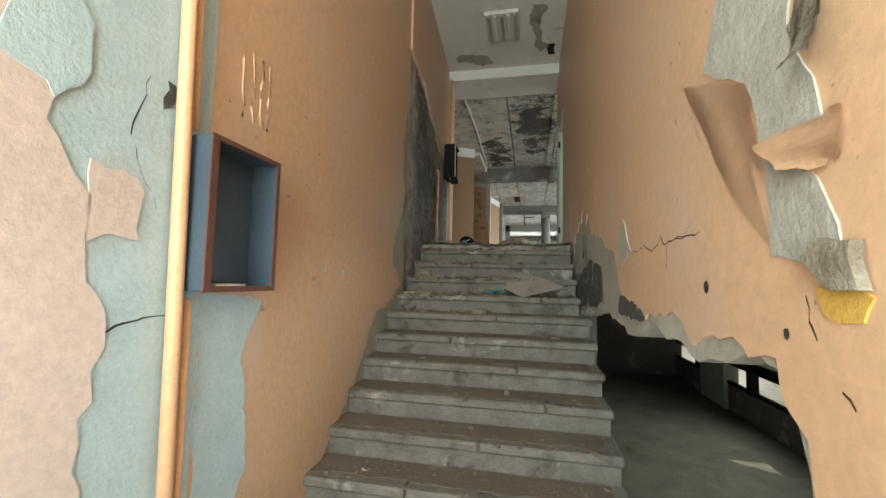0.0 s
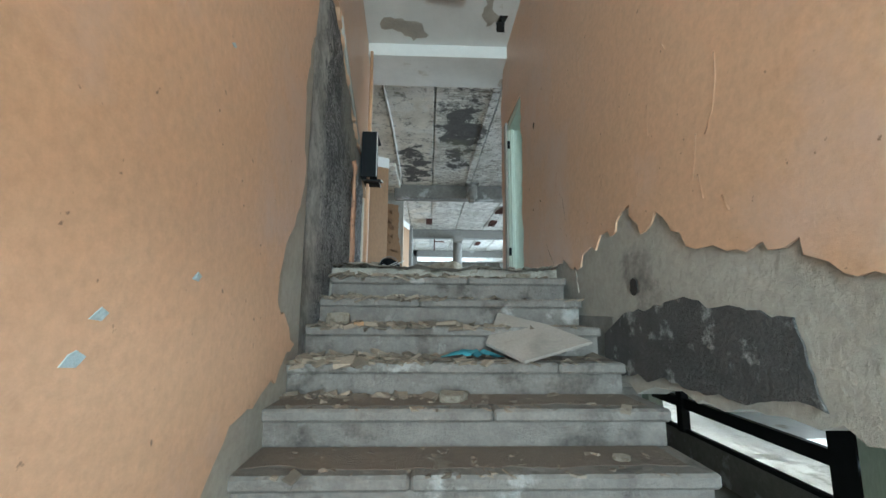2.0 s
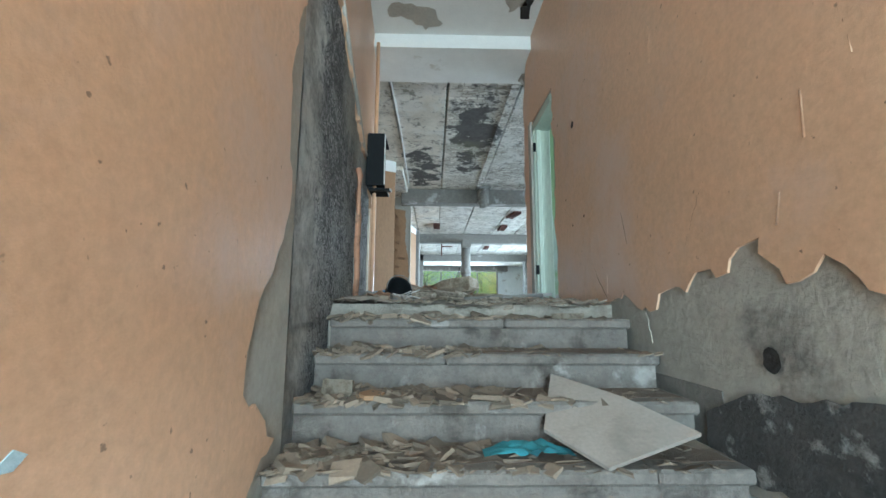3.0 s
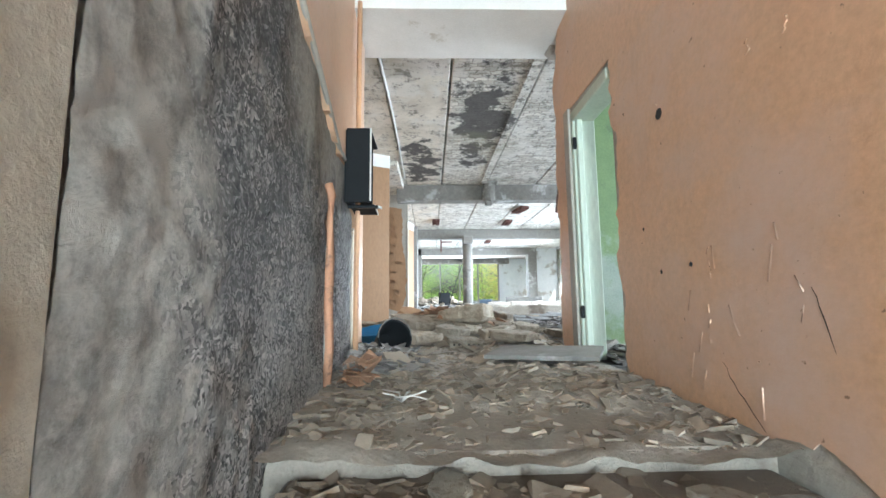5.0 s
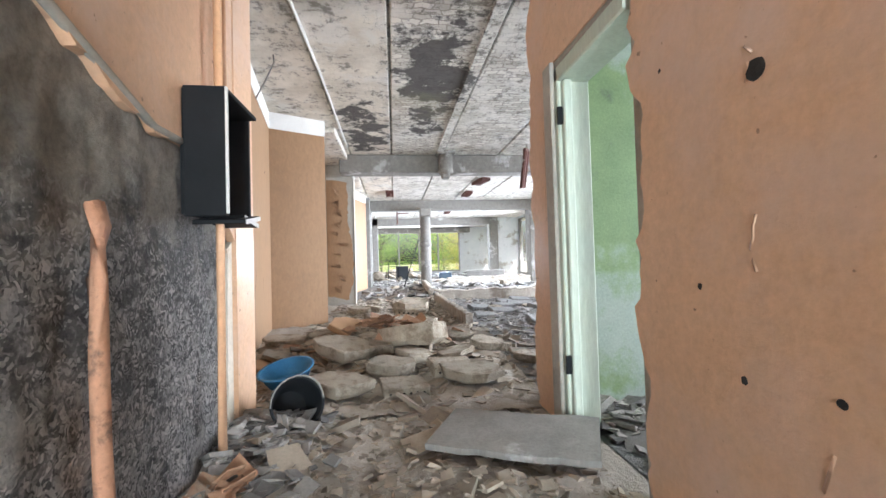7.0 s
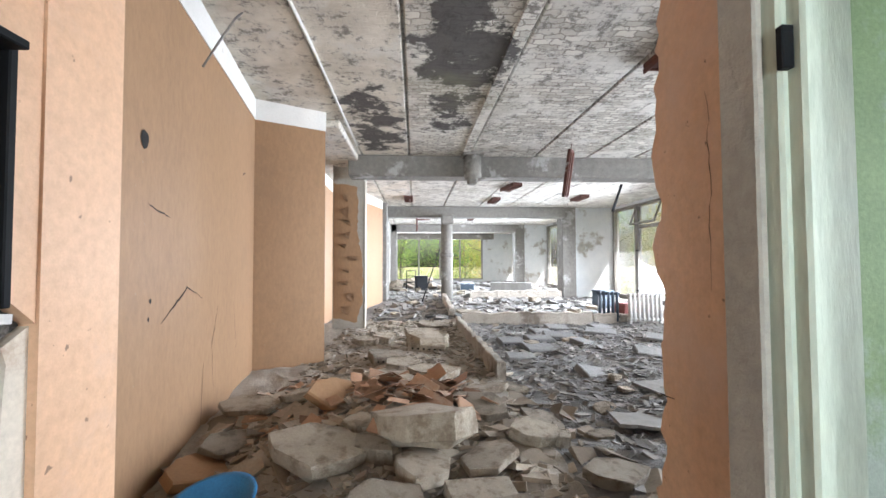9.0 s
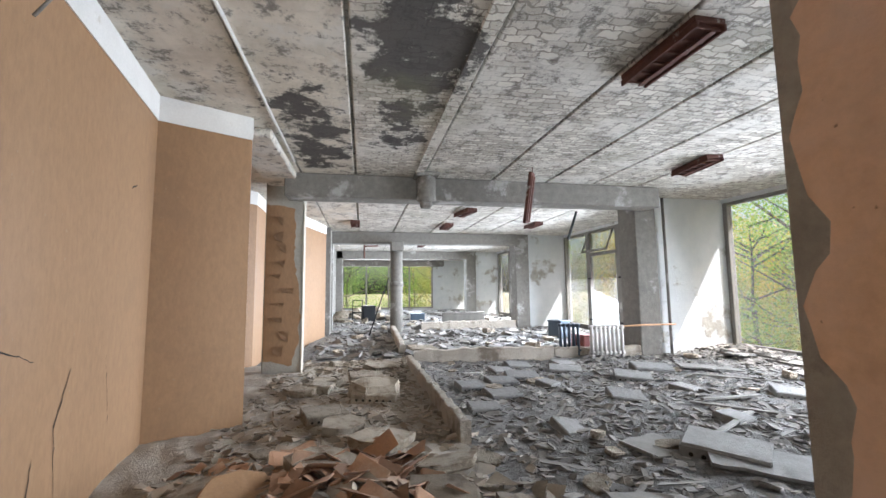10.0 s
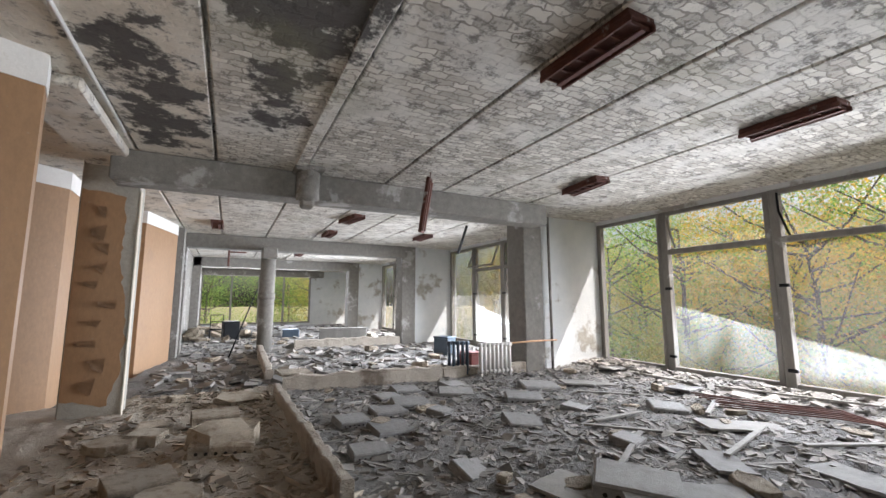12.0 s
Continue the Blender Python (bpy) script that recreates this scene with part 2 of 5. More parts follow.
RADIATOR = surface("chipped_white_enamel", (0.62, 0.60, 0.56), (0.54, 0.52, 0.49), (0.25, 0.17, 0.12), 6, 50, 0.5, 0.3, 0.004, 0.62, 0.68)


def glass_material(name, dust):
    m, n, l, s = material(name)
    c = coords(m)
    dusty_haze = n.new("ShaderNodeBsdfTranslucent")
    dusty_haze.inputs[0].default_value = (0.3, 0.31, 0.31, 1)
    clear = n.new("ShaderNodeBsdfTransparent")
    gloss = n.new("ShaderNodeBsdfGlossy")
    gloss.inputs["Roughness"].default_value = 0.08
    a, b = n.new("ShaderNodeMixShader"), n.new("ShaderNodeMixShader")
    f = noise_fac(m, c, 1.1, 7, 0.62, 0.34, 0.72, (1, 1, 0.45))
    l.new(mathed(m, "ADD", mathed(m, "MULTIPLY", f, dust), 0.1 * dust), a.inputs[0])
    l.new(clear.outputs[0], a.inputs[1])
    l.new(dusty_haze.outputs[0], a.inputs[2])
    b.inputs[0].default_value = 0.012
    l.new(a.outputs[0], b.inputs[1])
    l.new(gloss.outputs[0], b.inputs[2])
    l.new(b.outputs[0], n["Material Output"].inputs[0])
    return m


GLASS = glass_material("dusty_glass", 0.2)
# Heavier dust amount also stands in for the white glare of the far panes.
GLASS_HAZED = glass_material("hazed_dusty_glass", 0.5)


# ---------- mesh helpers ----------
def mesh_of(name, bm, mat):
    bm.normal_update()
    me = bpy.data.meshes.new(name)
    bm.to_mesh(me)
    bm.free()
    me.materials.append(mat)
    return me


def part(name, bm, mat, parent=None, label="", m=None):
    """Link a bmesh as one mesh object, under a thing or a part if one is given."""
    ob = new(name, mesh_of(name, bm, mat))
    if parent:
        ob.parent = parent
    if m is not None:
        ob.matrix_basis = m
    if label:
        ob["label"] = label
    return ob


def structure(name, bm, mat, label, category="wall"):
    return tagged(part(name, bm, mat), label, category, "", "structure")


def thing(name, m, label, category, group=""):
    ob = new(name)
    ob.empty_display_size = 0.1
    ob.matrix_basis = m
    return tagged(ob, label, category, group)


def box(bm, x0, x1, y0, y1, z0, z1, m=None, bevel=0.0):
    r = bmesh.ops.create_cube(bm, size=1, matrix=Matrix.LocRotScale(((x0 + x1) / 2, (y0 + y1) / 2, (z0 + z1) / 2), None, (x1 - x0, y1 - y0, z1 - z0)))
    vs = r["verts"]
    if bevel:
        es = list({e for v in vs for e in v.link_edges})
        out = bmesh.ops.bevel(bm, geom=es, offset=bevel, segments=1, affect="EDGES")
        vs = list({v for f in out["faces"] for v in f.verts} | {v for v in vs if v.is_valid})
    if m is not None:
        bmesh.ops.transform(bm, matrix=m, verts=vs)
    return bm


def boxes(*rows, bevel=0.0):
    bm = bmesh.new()
    for r in rows:
        box(bm, *r, bevel=bevel)
    return bm


def tube(points, radius, sides=10):
    """A round bar along a line of points."""
    bm = bmesh.new()
    pts, rings = [Vector(p) for p in points], []
    for i, p in enumerate(pts):
        d = (pts[min(i + 1, len(pts) - 1)] - pts[max(i - 1, 0)]).normalized()
        q = d.to_track_quat("Z", "Y")
        rings.append([bm.verts.new(p + q @ Vector((radius * math.cos(a), radius * math.sin(a), 0))) for a in (2 * math.pi * k / sides for k in range(sides))])
    for a, b in zip(rings, rings[1:]):
        for k in range(sides):
            f = bm.faces.new((a[k], a[(k + 1) % sides], b[(k + 1) % sides], b[k]))
            f.smooth = True
    bm.faces.new(rings[0][::-1])
    bm.faces.new(rings[-1])
    return bm


def ragged(points, amp=0.02, step=0.06, seed=1):
    """Outline (s, z, broken): an edge marked 1 is broken into a torn line."""
    rnd, out = random.Random(seed), []
    for i, (s, z, broken) in enumerate(points):
        s2, z2 = points[(i + 1) % len(points)][:2]
        out.append((s, z))
        if broken:
            n = max(1, int(math.hypot(s2 - s, z2 - z) / step))
            nx, nz = -(z2 - z), s2 - s
            k = math.hypot(nx, nz) or 1
            drift = 0.0
            for j in range(1, n):
                drift = 0.6 * drift + rnd.uniform(-amp, amp)
                t = (j + rnd.uniform(-0.35, 0.35)) / n
                out.append((s + (s2 - s) * t + nx / k * drift, z + (z2 - z) * t + nz / k * drift))
    return out


def sheet(outline, place, d0, d1):
    """A slab with that outline, between the depths d0 and d1; place(s, z, d) gives the point."""
    bm = bmesh.new()
    a = [bm.verts.new(place(s, z, d0)) for s, z in outline]
    b = [bm.verts.new(place(s, z, d1)) for s, z in outline]
    bm.faces.new(a[::-1])
    bm.faces.new(b)
    n = len(a)
    for i in range(n):
        bm.faces.new((a[i], a[(i + 1) % n], b[(i + 1) % n], b[i]))
    bmesh.ops.recalc_face_normals(bm, faces=bm.faces[:])
    return bm


def wall_between(p, q, z0, z1, thick):
    """An upright wall from p to q on plan; thick is to the left of that way."""
    p, q = Vector(p), Vector(q)
    d = (q - p).normalized()
    n = Vector((-d.y, d.x)) * thick
    bm = bmesh.new()
    ring = [p, q, q + n, p + n]
    lo = [bm.verts.new((v.x, v.y, z0)) for v in ring]
    hi = [bm.verts.new((v.x, v.y, z1)) for v in ring]
    bm.faces.new(lo[::-1])
    bm.faces.new(hi)
    for i in range(4):
        bm.faces.new((lo[i], lo[(i + 1) % 4], hi[(i + 1) % 4], hi[i]))
    bmesh.ops.recalc_face_normals(bm, faces=bm.faces[:])
    return bm


# ---------- staircase and its walls ----------
F, C = 1.97, 5.25      # hall floor and ceiling


def left_low(s, z, d):
    return (-1.145 - 0.04 * (s - 1.2) + d, s, z)


def left_high(s, z, d):
    return (-1.278 - 0.06 * (s - 4.0) + d, s, z)


def right_face(s, z, d):
    return (0.46 + d, s, z)


structure("wall_stair_left", sheet([(-2, -0.2), (4.05, -0.2), (4.05, 5.4), (-2, 5.4)], left_low, -0.4, -0.012), PLASTER, "bare grey plaster stair wall under peeling paint")
structure("wall_stair_left_upper", sheet([(4.05, 0.9), (7.1, 0.9), (7.1, 5.4), (4.05, 5.4)], left_high, -0.3, 0.0), SOOT, "soot-blackened bare plaster wall beside the landing")


def spalled(y0, y1, z0, z1, res):
    """The pitted face of the burnt wall."""
    bm = bmesh.new()
    ny, nz = int((y1 - y0) / res), int((z1 - z0) / res)
    g = []
    for i in range(ny + 1):
        y, col_ = y0 + (y1 - y0) * i / ny, []
        for j in range(nz + 1):
            z = z0 + (z1 - z0) * j / nz
            d = 0.012 + 0.014 * noise.noise((y * 3, z * 3, 1)) + 0.010 * noise.noise((y * 11, z * 11, 5)) + 0.008 * abs(noise.noise((y * 24, z * 24, 9)))
            col_.append(bm.verts.new(left_high(y, z, d)))
        g.append(col_)
    for i in range(ny):
        for j in range(nz):
            bm.faces.new((g[i][j], g[i + 1][j], g[i + 1][j + 1], g[i][j + 1])).smooth = True
    return bm


structure("wall_burnt_face", spalled(4.05, 7.02, 1.85, 4.0, 0.02), SOOT, "pitted soot-black plaster flaking to pale grey")
structure("wall_paint_left", sheet(ragged([(1.26, 0.1, 0), (2.0, 0.2, 1), (2.76, 0.74, 1), (3.2, 1.24, 1), (3.4, 1.25, 1), (3.66, 1.3, 1), (3.93, 1.45, 1), (3.62, 1.66, 1), (3.66, 1.85, 1), (3.78, 2.02, 1), (3.95, 2.3, 1), (3.9, 2.65, 1), (3.91, 2.98, 1), (4.05, 3.45, 0), (4.05, 5.2, 0), (1.26, 5.2, 0)], 0.03, 0.06, 3), left_low, -0.02, 0.0), ORANGE, "orange painted stair wall, glossy and blistered")
structure("wall_paint_left_upper", sheet(ragged([(4.03, 3.95, 1), (4.6, 3.92, 1), (5.25, 3.72, 1), (6.2, 3.46, 1), (6.6, 3.5, 1), (6.98, 3.2, 0), (7.1, 3.1, 0), (7.1, 5.2, 0), (4.03, 5.2, 0)], 0.025, 0.07, 4), left_high, -0.02, 0.045), ORANGE, "orange painted upper wall over the burnt patch")
structure("wall_blue_left", sheet([(-2, -0.1), (1.26, -0.1), (1.26, 5.2), (-2, 5.2)], left_low, -0.02, 0.0), BLUE, "pale blue limewashed wall with cracks and black mould")
structure("wall_paint_pink", sheet(ragged([(-2, 0, 0), (0.78, 0, 1), (0.86, 1.0, 1), (0.92, 1.3, 1), (0.8, 1.75, 1), (0.6, 2.3, 0), (-2, 2.6, 0)], 0.03, 0.06, 8), left_low, -0.004, 0.006), PINK, "peeling pink paint over blue limewash")
# right wall, broken open along the foot
RIGHT = [(-2, -0.2, 0), (0.62, -0.2, 1), (0.82, 1.1, 1), (0.86, 1.34, 1), (1.5, 1.33, 1), (2.35, 1.30, 1), (2.75, 1.36, 1), (3.85, 1.27, 1), (4.1, 1.15, 0), (4.1, 0.9, 0), (6.08, 0.9, 0), (6.08, 4.05, 0), (6.84, 4.05, 0), (6.84, 0.9, 0), (7.24, 0.9, 0), (7.24, 1.0, 1), (7.22, 4.6, 1), (7.1, 5.0, 0), (7.1, 5.4, 0), (-2, 5.4, 0)]
structure("wall_stair_right", sheet(ragged(RIGHT, 0.03, 0.07, 5), right_face, 0.004, 0.15), PLASTER, "grey plaster stair wall broken open along its foot")
RIGHT_PAINT = [(-2, 0.0, 0), (0.6, 0.0, 1), (0.8, 1.15, 1), (0.9, 1.37, 1), (2.1, 1.38, 1), (2.24, 1.45, 1), (2.32, 1.55, 1), (2.5, 1.7, 1), (2.66, 1.72, 1), (2.8, 1.84, 1), (3.08, 1.84, 1), (3.24, 1.87, 1), (3.33, 1.95, 1), (3.5, 2.08, 1), (3.64, 2.0, 1), (3.73, 2.17, 1), (3.9, 2.06, 1), (4.05, 2.08, 1), (4.43, 1.92, 1), (4.69, 1.97, 1), (5.3, 1.96, 0), (6.05, 1.97, 1), (6.06, 4.07, 0), (6.86, 4.09, 1), (6.9, 1.97, 0), (7.275, 1.97, 1), (7.27, 4.55, 1), (7.08, 4.95, 0), (7.08, 5.15, 0), (-2, 5.15, 0)]
structure("wall_paint_right", sheet(ragged(RIGHT_PAINT, 0.03, 0.045, 6), right_face, -0.006, 0.004), ORANGE, "orange painted stair wall, cracked and peeling at its foot")
structure("ceiling_stair", boxes((-1.6, 0.7, -2, 6.8, 5.15, 5.4)), WHITE, "whitewashed stair ceiling with brown water stains", "ceiling")
structure("beam_stair", boxes((-1.6, 0.78, 6.8, 7.55, 4.98, 5.4)), WHITE, "whitewashed concrete beam at the head of the stairs", "beam")
structure("wall_entrance", boxes((-1.6, -1.1, -2.2, -2, -0.2, 5.4), (0.4, 0.8, -2.2, -2, -0.2, 5.4), (-1.1, 0.4, -2.2, -2, 3.9, 5.4)), PLASTER, "plaster wall with the open entrance behind")
structure("floor_entrance", boxes((-1.4, 0.46, -2.2, 1.84, -0.2, 0.13)), DUST, "dusty entrance floor at the foot of the stairs", "floor")

stairs = thing("staircase", pose(-0.4, 1.84, 0.05), "grey stone staircase strewn with dust and plaster debris", "staircase")
tagged(stairs, kind="structure")
STEP_ROWS = [(3.85 - 0.29 * (8 - k), 1.37 - 0.155 * (8 - k)) if k < 8 else (3.85 + 0.285 * (k - 8), 1.37 + 0.165 * (k - 8)) for k in range(1, 12)]
for row, (y, z) in enumerate(STEP_ROWS):
    y, z = y - 1.84, z - 0.05
    cut = (0.31, -0.22, 0.12, 0.5)[row % 4]
    end = 0.895 if row < 7 else 0.845
    part("tread", boxes((-0.86, cut, y - 0.02, y + 0.30, z - 0.055, z), (cut + 0.003, end, y - 0.02, y + 0.30, z - 0.055, z), bevel=0.012), STEP, stairs)
    part("dust_layer", sheet(ragged([(-0.84, y + 0.055, 1), (0.82, y + 0.06, 0), (0.82, y + 0.284, 0), (-0.84, y + 0.284, 0)], 0.02, 0.05, 90 + row), lambda a, c, d: (a, c, z + d), 0.0005, 0.0022), STEPDUST, stairs, "brown dust lying on the tread")
    part("riser", boxes((-0.86, end - 0.015, y + 0.012, y + 0.30, z - 0.42, z - 0.055)), STEP, stairs)
structure("floor_landing", boxes((-1.6, 0.61, 4.97, 7.5, 1.5, F - 0.02)), DUST, "dusty landing floor", "floor")

# ---------- lower storey seen through the broken wall ----------
structure("floor_lower", boxes((0.3, 5.2, -2, 16, -1.8, -1.6)), MUD, "dark muddy floor of the lower storey", "floor")
structure("ceiling_lower", boxes((0.62, 5.2, -2, 16, 1.6, 1.75)), CONCRETE, "concrete slab over the lower storey", "ceiling")
structure("wall_lower_end", boxes((0.3, 5.2, 16, 16.2, -1.8, 1.7)), CONCRETE, "damp wall at the end of the lower storey")
structure("wall_lower_back", boxes((0.61, 5.2, -2.2, -2, -1.8, 1.7)), CONCRETE, "damp back wall of the lower storey")
structure("wall_lower_front", boxes((5.0, 5.2, -2, 16, -1.8, -0.95), (5.0, 5.2, -2, 16, 1.35, 1.7)), CONCRETE, "damp parapet under the lower windows")
structure("wall_lower_side", boxes((0.3, 0.46, -2, 7.0, -1.8, 0.0), (0.46, 0.6, 4.0, 16, -1.8, 1.6)), CONCRETE, "damp wall under the stairs")

# sunlit flat roof outside the lower windows, its white paint lifting in long scales
ledge = structure("ledge_lower", boxes((5.1, 8.4, -1.9, 16, -0.33, -0.25)), WHITEWALL, "broad sill slab outside, flaking white paint", "ledge")
lr = random.Random(77)
for k in range(60):
    x, y, ln = lr.uniform(5.2, 8.0), lr.uniform(2.0, 15.5), lr.uniform(0.3, 1.1)
    part("paint_scale", sheet(ragged([(-0.07, -ln / 2, 1), (0.08, -ln / 2, 1), (0.06, ln / 2, 1), (-0.06, ln / 2, 1)], 0.025, 0.09, 300 + k), lambda a, c, d: (a, c, d), 0, 0.012), WHITE, ledge, "", pose(x, y, -0.235, 0, lr.uniform(-9, 2), lr.uniform(-9, 9)))

# ---------- green room ----------
structure("wall_green_room", boxes((0.62, 3.4, 7.1, 7.3, 1.5, 5.4)), GREEN, "green painted wall with mould, seen through the doorway")
structure("wall_green_side", boxes((3.4, 3.5, 4.4, 7.3, 1.5, 2.6), (3.4, 3.5, 4.4, 7.3, 4.3, 5.4), (3.4, 3.5, 4.4, 5.0, 2.6, 4.3), (3.4, 3.5, 6.6, 7.3, 2.6, 4.3)), GREEN, "green painted outer wall with a window hole")
structure("wall_green_back", boxes((0.62, 3.4, 4.3, 4.4, 1.5, 5.4)), GREEN, "green painted back wall")
structure("ceiling_green", boxes((0.62, 3.5, 4.3, 7.1, 5.2, 5.4)), WHITE, "whitewashed ceiling of the small room", "ceiling")
structure("floor_green", boxes((0.6, 3.5, 4.3, 7.1, 1.75, F - 0.02)), GREYDUST, "rubble-covered floor of the small room", "floor")

# ---------- hall ----------
structure("wall_hall_back", boxes((0.62, 7.6, 7.3, 7.45, 1.5, 5.4)), PLASTER, "plastered back wall of the hall")
HW = wall_between
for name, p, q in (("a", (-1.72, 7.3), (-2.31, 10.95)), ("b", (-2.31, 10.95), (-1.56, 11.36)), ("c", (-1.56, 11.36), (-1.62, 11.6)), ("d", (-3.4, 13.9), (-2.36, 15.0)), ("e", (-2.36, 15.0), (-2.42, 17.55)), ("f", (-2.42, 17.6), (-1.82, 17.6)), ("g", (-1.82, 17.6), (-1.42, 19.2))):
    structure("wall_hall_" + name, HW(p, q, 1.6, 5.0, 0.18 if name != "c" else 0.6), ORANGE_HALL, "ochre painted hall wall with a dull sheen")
    d = (Vector(q) - Vector(p)).normalized()
    n = Vector((d.y, -d.x)) * 0.008
    structure("frieze_" + name, HW(Vector(p) + n, Vector(q) + n, 5.0, 5.4, 0.19 if name != "c" else 0.6), WHITE, "white frieze band under the ceiling", "frieze")
structure("wall_corridor_end", boxes((-1.75, -1.41, 7.1, 7.4, 1.5, 5.4)), ORANGE, "orange end of the corridor wall")
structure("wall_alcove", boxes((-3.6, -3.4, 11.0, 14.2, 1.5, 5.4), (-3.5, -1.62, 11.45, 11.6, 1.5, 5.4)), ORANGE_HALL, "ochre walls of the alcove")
structure("wall_hall_left_far", boxes((-1.8, -1.6, 19.2, 34, 1.5, 5.4)), CONCRETE, "bare grey wall along the far hall")
structure("wall_far", boxes((-1.8, -1.65, 34, 34.25, 1.5, 5.4), (4.3, 7.0, 34, 34.25, 1.5, 5.4), (-1.65, 4.3, 34, 34.25, 1.5, 2.1), (-1.65, 4.3, 34, 34.25, 5.0, 5.4)), WHITEWALL, "peeling end wall with a wide window hole")
JOINTS = [-3.6, -1.35, -0.49, 0.62, 1.87, 2.87, 3.78, 4.72, 7.8]
bm = bmesh.new()
for a, b in zip(JOINTS, JOINTS[1:]):
    for y0, y1 in ((7.3, 13.5), (13.5, 20.4), (20.4, 27.3), (27.3, 34.2)):
        box(bm, a + 0.016, b - 0.016, y0, y1, C, C + 0.14, bevel=0.012)
box(bm, -3.8, 8, 7.3, 34.3, C + 0.1, C + 0.25)


def ceiling_material():
    m, n, l, s = material("peeling_ceiling")
    c = coords(m)
    warp = n.new("ShaderNodeTexNoise")
    warp.inputs["Scale"].default_value, warp.inputs["Detail"].default_value = 7.0, 4
    l.new(c, warp.inputs["Vector"])
    mv = n.new("ShaderNodeMix")
    mv.data_type, mv.blend_type = "RGBA", "LINEAR_LIGHT"
    mv.inputs[0].default_value = 0.07
    l.new(c, mv.inputs[6])
    l.new(warp.outputs["Color"], mv.inputs[7])
    br = n.new("ShaderNodeTexBrick")
    br.inputs["Scale"].default_value = 1.0
    br.inputs["Brick Width"].default_value, br.inputs["Row Height"].default_value, br.inputs["Mortar Size"].default_value = 0.17, 0.085, 0.01
    br.inputs["Color1"].default_value, br.inputs["Color2"].default_value, br.inputs["Mortar"].default_value = (0.76, 0.73, 0.66, 1), (0.46, 0.43, 0.375, 1), (0.33, 0.305, 0.265, 1)
    br.inputs["Mortar Smooth"].default_value = 0.4
    l.new(mv.outputs[2], br.inputs["Vector"])
    sep = n.new("ShaderNodeSeparateXYZ")
    l.new(c, sep.inputs[0])
    col = br.outputs["Color"]
    # smoother cream paint over the walkway side
    side = n.new("ShaderNodeMapRange")
    side.inputs["From Min"].default_value, side.inputs["From Max"].default_value = -0.35, -0.6
    l.new(sep.outputs["X"], side.inputs["Value"])
    cream = mixed(m, noise_fac(m, c, 1.7, 8, 0.65, 0.4, 0.6), (0.76, 0.71, 0.62), (0.58, 0.53, 0.45))
    col = mixed(m, side.outputs[0], col, cream)
    pale = mathed(m, "MULTIPLY", noise_fac(m, c, 1.2, 10, 0.68, 0.5, 0.57), 0.75)
    col = mixed(m, pale, col, (0.70, 0.68, 0.63))
    dark = mathed(m, "MULTIPLY", noise_fac(m, c, 6.0, 12, 0.8, 0.52, 0.59), 0.82)
    col = mixed(m, dark, col, (0.16, 0.145, 0.125))
    # soot, torn at its edges, strongest along the second panel from the wall
    def lobe(x0, y0, rx, ry):
        dx = mathed(m, "DIVIDE", mathed(m, "SUBTRACT", sep.outputs["X"], x0), rx)
        dy = mathed(m, "DIVIDE", mathed(m, "SUBTRACT", sep.outputs["Y"], y0), ry)
        return mathed(m, "SUBTRACT", 1.0, mathed(m, "ADD", mathed(m, "MULTIPLY", dx, dx), mathed(m, "MULTIPLY", dy, dy)))
    zone = mathed(m, "MAXIMUM", lobe(-0.95, 12.0, 0.6, 2.2), lobe(0.05, 9.8, 0.65, 3.4))
    torn = noise_fac(m, c, 2.4, 10, 0.7, 0.35, 0.65)
    soot = n.new("ShaderNodeMapRange")
    soot.inputs["From Min"].default_value, soot.inputs["From Max"].default_value = 0.72, 0.86
    l.new(mathed(m, "ADD", mathed(m, "MULTIPLY", zone, 0.6), mathed(m, "MULTIPLY", torn, 0.75)), soot.inputs["Value"])
    col = mixed(m, mathed(m, "MULTIPLY", soot.outputs[0], 0.93), col, (0.055, 0.05, 0.048))
    moss = mathed(m, "MULTIPLY", noise_fac(m, c, 0.8, 6, 0.6, 0.56, 0.7), 0.35)
    col = mixed(m, moss, col, (0.22, 0.21, 0.12))
    l.new(col, s.inputs["Base Color"])
    s.inputs["Roughness"].default_value = 0.92
    bump(m, s, mathed(m, "ADD", mathed(m, "MULTIPLY", br.outputs["Fac"], -0.8), mathed(m, "ADD", dark, torn)), 0.7, 0.012)
    return m


CEIL = ceiling_material()
hall_ceiling = structure("ceiling_hall", bm, CEIL, "concrete panel ceiling with peeling whitewash and soot stains", "ceiling")
for i, (y, x1) in enumerate(((13.45, 5.2), (20.3, 5.0), (27.1, 4.95), (33.6, 5))):
    structure("beam_hall", boxes((-1.6, x1, y, y + 0.42, 4.86, C), bevel=0.02), CONCRETE, "weathered concrete ceiling beam", "beam")
BAYS = [(7.45, 7.45, 14.3, 5.2), (6.85, 14.55, 20.5, 4.95), (6.6, 20.75, 27.3, 4.9), (6.6, 27.55, 34, 4.9)]
for x, y0, y1, xc in BAYS:
    end = y1 == 34
    if not end:
        structure("wall_pier", boxes((xc + 0.5, x + 0.25, y1, y1 + 0.22, 1.5, 5.4)), WHITEWALL, "white plastered cross wall flaking to grey, lit by the sun")
    structure("wall_parapet", boxes((x, x + 0.25, y0, y1, 1.5, 2.06)), CONCRETE, "low broken parapet under the windows")
    structure("wall_lintel", boxes((x - 0.02, x + 0.25, y0, y1, 5.17, 5.4)), WHITEWALL, "white fascia above the windows")
    if not end:
        structure("column_square", boxes((xc, xc + 0.5, y1 - 0.08, y1 + 0.5, 1.5, 5.4), bevel=0.02), CONCRETE, "square concrete column with worn edges", "column")
